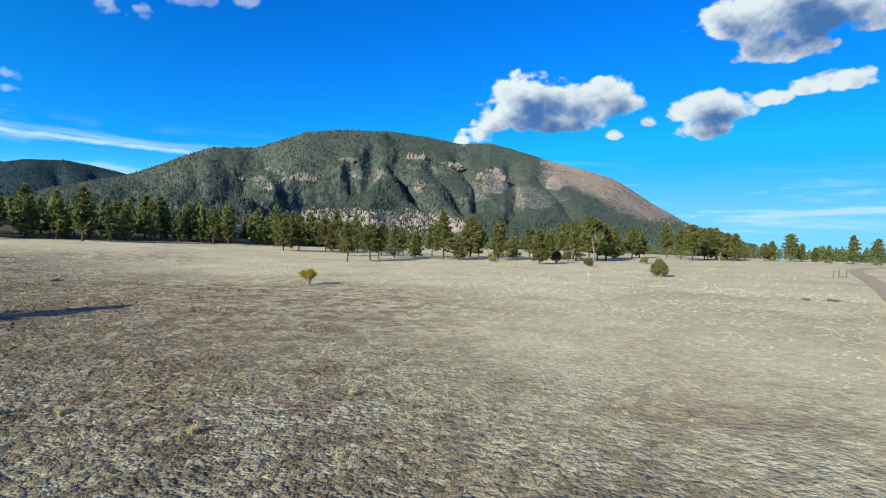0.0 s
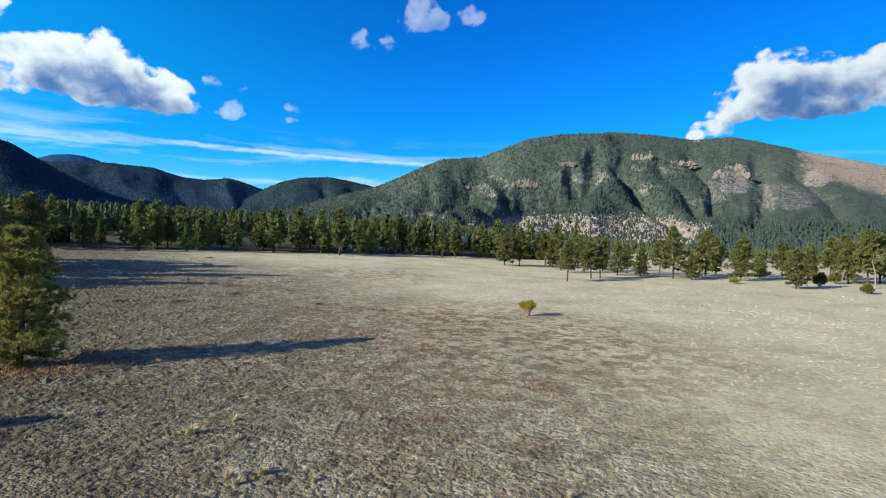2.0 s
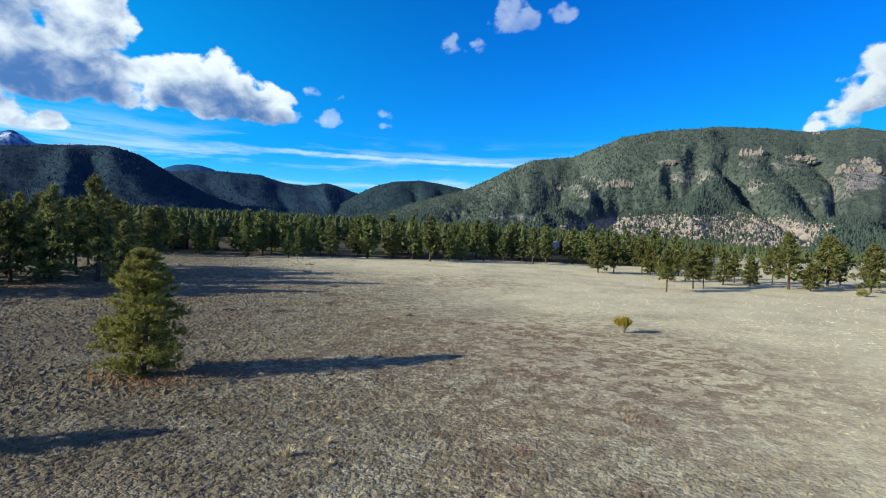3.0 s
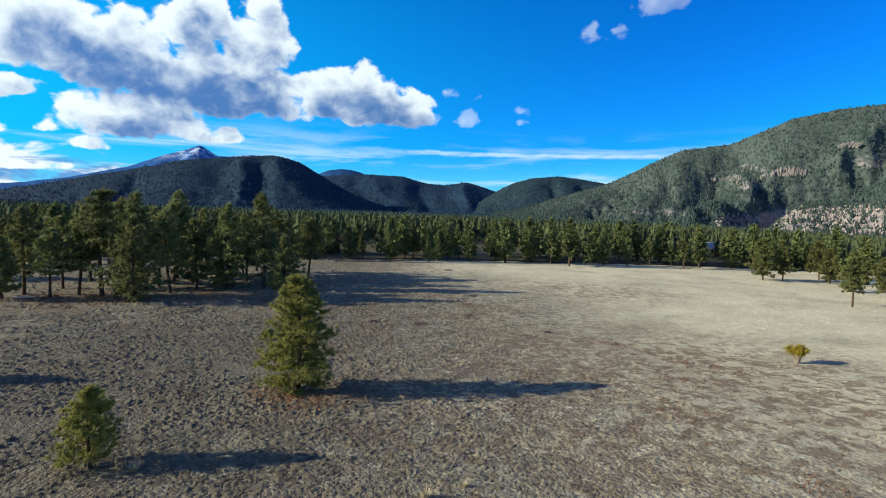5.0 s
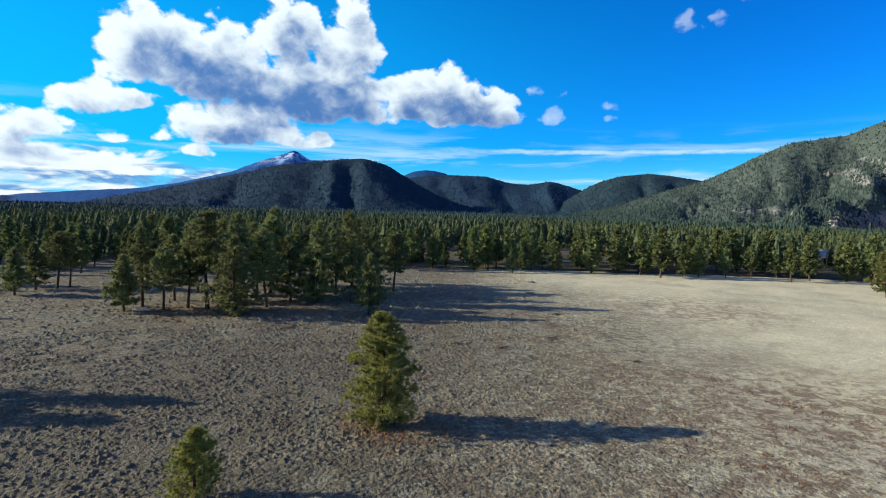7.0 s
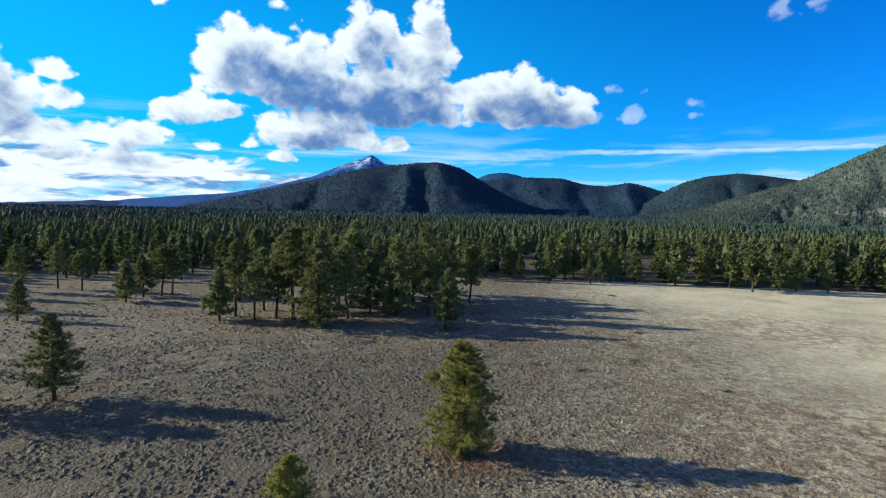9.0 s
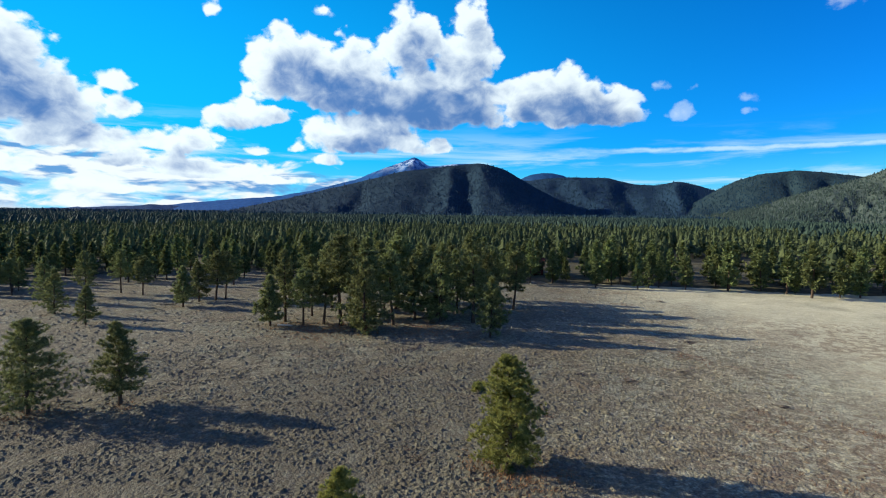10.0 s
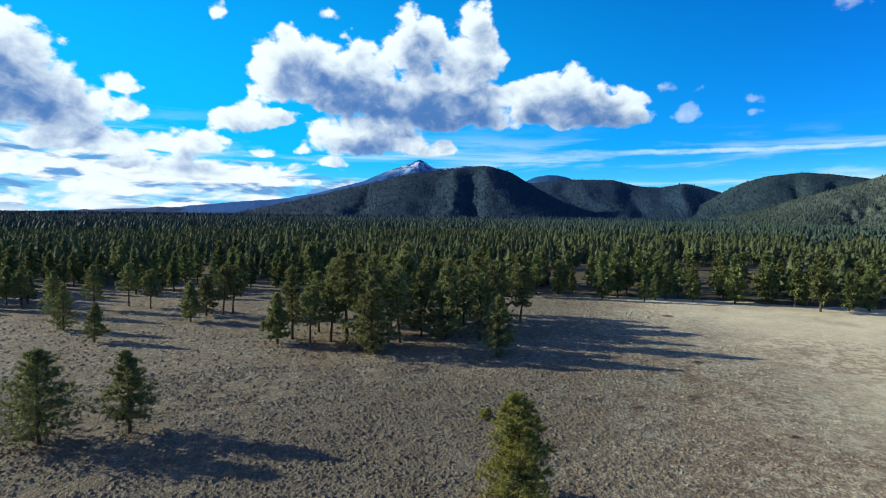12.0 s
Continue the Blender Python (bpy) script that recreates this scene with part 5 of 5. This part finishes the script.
def straw_clump(x, y, h, seed):
    rng = np.random.RandomState(seed)
    count = 150
    turn, lean = rng.uniform(0, 6.28, count), rng.uniform(0.05, 0.75, count)
    foot = np.stack([np.cos(turn), np.sin(turn), 0 * turn], 1) * rng.uniform(0, 0.22, (count, 1)) * h
    top = foot + np.stack([np.cos(turn) * lean, np.sin(turn) * lean, rng.uniform(0.5, 1.0, count)], 1) * h
    side = np.stack([-np.sin(turn), np.cos(turn), 0 * turn], 1) * 0.022 * h
    V = np.stack([foot - side, foot + side, top], 1).reshape(-1, 3)
    ob = new("straw_clump", mesh_np("straw_clump", V, np.arange(count * 3).reshape(-1, 3), MAT_STRAW))
    stand(ob, x, y)
    tagged(ob, "pale yellow clump of tall dry bunchgrass", "grass", "tall straw clumps")


for k, (x, y, h) in enumerate([(-15.1, 14.3, 0.62), (-11.6, 12.4, 0.5), (-10.9, 13.0, 0.5), (-11.1, 12.2, 0.4), (-14.8, 16.0, 0.4), (-9.3, 13.3, 0.35), (-2.5, 15.5, 0.35), (-5.6, 12.3, 0.35), (-24.3, 7.2, 0.6), (-13.4, 14.6, 0.35)]):
    straw_clump(x, y, h * 0.85, 300 + k)

# rusty herbs and needle litter
MAT_RUST = make_plain("rusty_dead_herbs", (0.14, 0.078, 0.05), 0.9, 8.0, 0.4)
MAT_LITTER = make_plain("orange_needle_litter", (0.26, 0.135, 0.065), 0.95, 10.0, 0.4)


def around(spots, count, seed, size):
    """Tuft places round some spots: x, y, half width along and across."""
    g = np.random.RandomState(seed)
    rows = []
    for x, y, a, c in spots:
        k = int(count * a * c)
        px, py = x + g.normal(size=k) * a * 0.55, y + g.normal(size=k) * c * 0.55
        rows.append(np.stack([px, py, ground_z(px, py) + turf(px, py, np.hypot(px, py)), size * g.uniform(0.5, 1.3, k), g.uniform(0, 6.28, k)], 1))
    return np.concatenate(rows)


scatter("rusty_herbs", "patches of rusty brown dead herbs in the grass", TUFTS,
        around([(-17.3, 42.0, 4.2, 1.3), (-14.5, 37.0, 2.5, 1.2), (-13.0, 31.0, 2.0, 1.6), (-20.0, 33.0, 2.2, 1.0), (-8.0, 19.5, 1.0, 0.6), (-10.3, 13.2, 0.5, 0.4), (-25.0, 43.5, 2.6, 1.0),
                (-30.0, 40.0, 2.4, 0.9), (-6.0, 26.0, 1.4, 1.0), (-36.0, 24.0, 2.0, 1.0), (-4.2, 14.6, 0.5, 0.4), (-1.2, 12.3, 0.4, 0.3), (-44.0, 48.0, 4.0, 1.5), (-33.0, 12.0, 1.8, 1.0)], 16, 7, 0.27), MAT_RUST, "grass")
scatter("needle_litter", "orange-brown fallen needles under the lone pine", TUFTS,
        around([(-29.0, 16.4, 2.6, 2.2), (-28.6, 15.6, 2.6, 1.8), (-27.4, 18.6, 2.2, 1.8), (-27.6, 16.4, 1.8, 1.8), (-49.5, -12.0, 2.4, 2.0), (-49.5, -6.2, 1.6, 1.4), (-72.0, 15.0, 5.0, 7.0), (-68.0, 26.0, 5.0, 5.0), (-76.0, 10.0, 3.0, 4.0)], 24, 8, 0.24), MAT_LITTER, "litter")

# dead branches on the grass
MAT_DEAD = make_plain("grey_dead_wood", (0.115, 0.095, 0.078), 0.9, 12.0, 0.4)
MAT_PALE_LOG = make_plain("bleached_log", (0.46, 0.42, 0.36), 0.85, 10.0, 0.25)


def slash_pile(x, y, size, seed):
    rng = np.random.RandomState(seed)
    paths = []
    for _ in range(16):
        a, t = rng.normal(size=2) * size * 0.3, rng.uniform(0, 3.14)
        d = np.array([math.cos(t), math.sin(t), rng.uniform(-0.05, 0.18)]) * size * rng.uniform(0.3, 0.7)
        c = np.array([a[0], a[1], rng.uniform(0.06, 0.2)])
        paths.append([(c - d, 0.03), (c + rng.normal(size=3) * 0.03, 0.025), (c + d, 0.01)])
    V, T = rods(paths, 5)
    V[:, 2] = np.maximum(V[:, 2], -0.03)
    ob = new("branch_pile", mesh_np("branch_pile", V, T, MAT_DEAD, True))
    stand(ob, x, y, sink=0.0)
    tagged(ob, "low heap of dark dead branches in the grass", "branches", "branch piles")


for k, (x, y, size) in enumerate([(-40.9, 43.4, 0.9), (-40.3, 36.1, 1.0), (-58.6, 21.2, 1.4), (-44.0, 33.0, 0.7), (-50.5, 54.0, 0.9), (-30.5, 43.0, 0.6), (33.5, 46.4, 0.8), (-48.0, 30.0, 0.7), (-99.5, -6.5, 1.6), (-66.0, 64.0, 1.0), (-76.0, 74.0, 1.2)]):
    slash_pile(x, y, size, 400 + k)


def log_thing(x, y, length, radius, turn, mat, label):
    rng = np.random.RandomState(int(abs(x) * 10))
    pts = [(np.array([f * length - length / 2, 0.04 * length * math.sin(f * 2.5), radius * 0.8]), radius * (1 - 0.4 * f) * rng.uniform(0.92, 1.06)) for f in np.linspace(0, 1, 7)]
    V, T = rods([pts, [(np.array([0.1 * length, 0, radius]), radius * 0.35), (np.array([0.16 * length, radius * 1.5, radius * 2.6]), radius * 0.12)]], 9)
    ob = new("fallen_log", mesh_np("fallen_log", V, T, mat, True))
    stand(ob, x, y, turn, sink=-0.08)
    tagged(ob, label, "log")


log_thing(-75.9, 8.9, 2.2, 0.16, 0.9, MAT_PALE_LOG, "bleached fallen log at the foot of the grove")
log_thing(31.1, 46.4, 0.7, 0.11, 2.2, MAT_DEAD, "short weathered log lying in pale grass")
log_thing(-103.0, 66.0, 1.4, 0.09, 0.5, MAT_DEAD, "weathered fallen log before the forest")

log_thing(-66.4, -7.3, 1.9, 0.07, 2.5, MAT_PALE_LOG, "bleached broken branch lying in grey grass")


MAT_SNAG = make_plain("weathered_dead_trunk", (0.27, 0.24, 0.21), 0.9, 8.0, 0.3)


def dead_pine(x, y, h, seed, limbs):
    """A standing dead trunk with broken limbs."""
    rng = np.random.RandomState(seed)
    root = new("dead_pine")
    r = 0.010 * h + 0.05
    V, T = rods([[(np.array([rng.normal() * 0.05 * f * h, rng.normal() * 0.03 * f * h, f * h - 0.2]), r * (1.15 - f)) for f in (0, 0.15, 0.45, 0.75, 1.0)]], 9)
    trunk = new("trunk", mesh_np("trunk", V, T, MAT_SNAG, True))
    trunk.parent = root
    for k in range(limbs):
        f, turn, reach = rng.uniform(0.35, 0.92), k * 2.399, rng.uniform(0.12, 0.26) * h
        a = np.array([0, 0, f * h])
        b = a + np.array([math.cos(turn), math.sin(turn), rng.uniform(-0.1, 0.5)]) * reach
        V, T = rods([[(a, 0.05), ((a + b) / 2 + rng.normal(size=3) * 0.05, 0.035), (b, 0.012)]], 5)
        limb = new("branch", mesh_np("branch", V, T, MAT_SNAG, True))
        limb.parent = root
    stand(root, x, y)
    tagged(root, "bleached standing dead pine with broken limbs", "tree", "dead pines")


for k, (x, y, h, limbs) in enumerate([(31.6, 113.5, 6.4, 9), (27.2, 114.0, 3.4, 7), (43.0, 105.5, 2.2, 2), (62.0, 122.0, 4.0, 4)]):
    dead_pine(x, y, h, 500 + k, limbs)


# ------------------------------------------------------------ track and fence at the far side
def build_track():
    """A dirt track that bends across the meadow."""
    line = [(30, 33), (42, 50), (53, 65.5), (64.5, 82), (76, 99.5), (86, 113.5), (97, 124), (113, 135), (136, 148), (170, 160)]
    pts = np.array(line, dtype=float)
    t = np.linspace(0, len(pts) - 1, 70)
    x, y = np.interp(t, range(len(pts)), pts[:, 0]), np.interp(t, range(len(pts)), pts[:, 1])
    k = np.ones(5) / 5
    x[2:-2], y[2:-2] = np.convolve(x, k, "valid"), np.convolve(y, k, "valid")
    dx, dy = np.gradient(x), np.gradient(y)
    s = np.hypot(dx, dy)
    nx, ny = -dy / s, dx / s
    across = np.array([-1.15, -0.9, -0.5, 0.0, 0.5, 0.9, 1.15])
    lift = np.array([-0.05, 0.09, 0.05, 0.10, 0.05, 0.09, -0.05])
    X, Y = x[:, None] + nx[:, None] * across, y[:, None] + ny[:, None] * across
    Z = ground_z(X, Y) + lift + 0.09
    V = np.stack([X, Y, Z], -1).reshape(-1, 3)
    w = len(across)
    i, j = np.meshgrid(np.arange(len(x) - 1), np.arange(w - 1), indexing="ij")
    a = i * w + j
    Q = np.stack([a, a + w, a + w + 1, a + 1], -1).reshape(-1, 4)
    mat = make_plain("packed_cinder_dirt", (0.33, 0.275, 0.205), 0.95, 3.0, 0.3)
    ob = new("track", mesh_np("track", V, Q, mat, True))
    tagged(ob, "reddish-brown dirt track worn across the meadow", "road", kind="structure")


build_track()
MAT_POST = make_plain("weathered_fence_wood", (0.13, 0.105, 0.085), 0.9, 12.0, 0.35)


def rod_part(name, a, b, radius, mat, parent, sides=8):
    a, b = np.array(a, dtype=float), np.array(b, dtype=float)
    V, T = rods([[(a, radius), ((a + b) / 2, radius * 0.97), (b, radius * 0.9), (b + (b - a) * 1e-3, radius * 0.3)]], sides)
    ob = new(name, mesh_np(name, V, T, mat, True))
    ob.parent = parent
    return ob


gate = new("fence_brace")
stand(gate, 61.5, 84.0, 0.25, sink=0.0)
for px, h in ((-1.35, 1.1), (-0.25, 1.3), (1.25, 1.25)):
    rod_part("post", (px, 0, -0.3), (px, 0, h), 0.08, MAT_POST, gate)
rod_part("rail", (-0.25, 0, 0.18), (1.25, 0, 0.16), 0.05, MAT_POST, gate)
rod_part("rail", (-1.35, 0, 1.0), (-0.25, 0, 1.02), 0.04, MAT_POST, gate)
tagged(gate, "weathered wooden fence brace of three posts beside the track", "fence")


# ------------------------------------------------------------ buildings among the trees
def box(bm, x0, x1, y0, y1, z0, z1):
    m = Matrix.Translation(((x0 + x1) / 2, (y0 + y1) / 2, (z0 + z1) / 2)) @ Matrix.Diagonal((x1 - x0, y1 - y0, z1 - z0, 1))
    bmesh.ops.create_cube(bm, size=1.0, matrix=m)


def box_part(name, dims, mat, parent, label=""):
    bm = bmesh.new()
    for d in dims if isinstance(dims, list) else [dims]:
        box(bm, *d)
    bmesh.ops.bevel(bm, geom=bm.edges[:], offset=0.012, segments=1, affect="EDGES")
    return part(name, bm, mat, parent, label)


def cabin(name, x, y, turn, w, d, h, rise, wall, roof, trim, glass, label, porch=True):
    """A small gabled house: walls with gables, two roof slabs, door, windows and porch posts."""
    root = new(name)
    stand(root, x, y, turn, sink=0.1)
    bm = bmesh.new()
    vs = [bm.verts.new(p) for p in [(-w / 2, -d / 2, 0), (w / 2, -d / 2, 0), (w / 2, d / 2, 0), (-w / 2, d / 2, 0), (-w / 2, -d / 2, h), (w / 2, -d / 2, h), (w / 2, d / 2, h), (-w / 2, d / 2, h),
                                    (-w / 2, 0, h + rise), (w / 2, 0, h + rise)]]
    for f in [(0, 1, 5, 4), (2, 3, 7, 6), (1, 2, 6, 9, 5), (3, 0, 4, 8, 7), (4, 5, 9, 8), (6, 7, 8, 9), (3, 2, 1, 0)]:
        bm.faces.new([vs[i] for i in f])
    part("wall", bm, wall, root)
    slope = math.atan2(rise, d / 2)
    run = math.hypot(rise, d / 2) + 0.5
    for side in (-1, 1):
        bm = bmesh.new()
        box(bm, -w / 2 - 0.4, w / 2 + 0.4, -run, 0.0, 0.02, 0.16)
        bmesh.ops.rotate(bm, verts=bm.verts[:], cent=(0, 0, 0), matrix=Matrix.Rotation(slope, 3, "X"))
        if side > 0:
            bmesh.ops.scale(bm, verts=bm.verts[:], vec=(1, -1, 1))
            bmesh.ops.reverse_faces(bm, faces=bm.faces[:])
        bmesh.ops.translate(bm, verts=bm.verts[:], vec=(0, 0, h + rise))
        part("roof", bm, roof, root)
    door = box_part("door", (-0.45, 0.45, -d / 2 - 0.06, -d / 2 + 0.02, 0.1, 2.1), trim, root)
    for wx in (-w * 0.3, w * 0.3):
        frame_ob = box_part("window", [(wx - 0.6, wx + 0.6, -d / 2 - 0.05, -d / 2 + 0.02, 0.95, 1.03), (wx - 0.6, wx + 0.6, -d / 2 - 0.05, -d / 2 + 0.02, 1.87, 1.95),
                                       (wx - 0.6, wx - 0.52, -d / 2 - 0.05, -d / 2 + 0.02, 1.03, 1.87), (wx + 0.52, wx + 0.6, -d / 2 - 0.05, -d / 2 + 0.02, 1.03, 1.87)], trim, root)
        box_part("pane", (wx - 0.52, wx + 0.52, -d / 2 - 0.02, -d / 2 - 0.005, 1.03, 1.87), glass, frame_ob)
    if porch:
        for wx in (-w * 0.45, -w * 0.15, w * 0.15, w * 0.45):
            box_part("porch_post", (wx - 0.07, wx + 0.07, -d / 2 - 1.6, -d / 2 - 1.46, 0, 2.3), trim, root)
        box_part("porch_roof", (-w / 2 - 0.3, w / 2 + 0.3, -d / 2 - 1.8, -d / 2 + 0.1, 2.3, 2.42), roof, root)
    return tagged(root, label, "house")


MAT_RED = make_plain("barn_red_boards", (0.105, 0.022, 0.018), 0.75, 3.0, 0.3)
MAT_TIN = make_plain("dull_tin_roof", (0.36, 0.36, 0.36), 0.45, 2.0, 0.15, 0.4)
MAT_DARKWOOD = make_plain("dark_stained_boards", (0.085, 0.060, 0.045), 0.8, 4.0, 0.3)
MAT_WHITE = make_plain("white_paint", (0.78, 0.77, 0.74), 0.6, 5.0, 0.06)
MAT_GLASS = make_plain("dark_window_glass", (0.03, 0.035, 0.04), 0.08, 1.0, 0.1)
MAT_TAN = make_plain("tan_stucco", (0.40, 0.34, 0.24), 0.85, 4.0, 0.15)
cabin("cabin", -122.0, 75.0, radians(60), 6.5, 5.0, 2.6, 1.6, MAT_RED, MAT_RED, MAT_DARKWOOD, MAT_GLASS, "dark red board cabin half hidden by pines", porch=False)
cabin("house", -70.0, 186.0, radians(20), 8.0, 6.5, 2.7, 1.7, MAT_DARKWOOD, MAT_TIN, MAT_WHITE, MAT_GLASS, "dark wooden house with a grey tin roof among pines")
cabin("shed", 6.0, 162.0, radians(10), 3.0, 2.6, 1.3, 0.4, MAT_DARKWOOD, MAT_TAN, MAT_DARKWOOD, MAT_GLASS, "small tan-roofed shed behind the scattered pines", porch=False)
tank = new("water_tank")
stand(tank, -126.5, 73.0, sink=0.0)
V, T = rods([[(np.array([0, 0, -0.1]), 0.75), (np.array([0, 0, 1.2]), 0.75), (np.array([0, 0, 2.3]), 0.75), (np.array([0, 0, 2.55]), 0.45), (np.array([0, 0, 2.6]), 0.05)]], 20)
body_ob = new("tank_body", mesh_np("tank_body", V, T, MAT_WHITE, True))
body_ob.parent = tank
tagged(tank, "upright white water tank standing among pines", "tank")
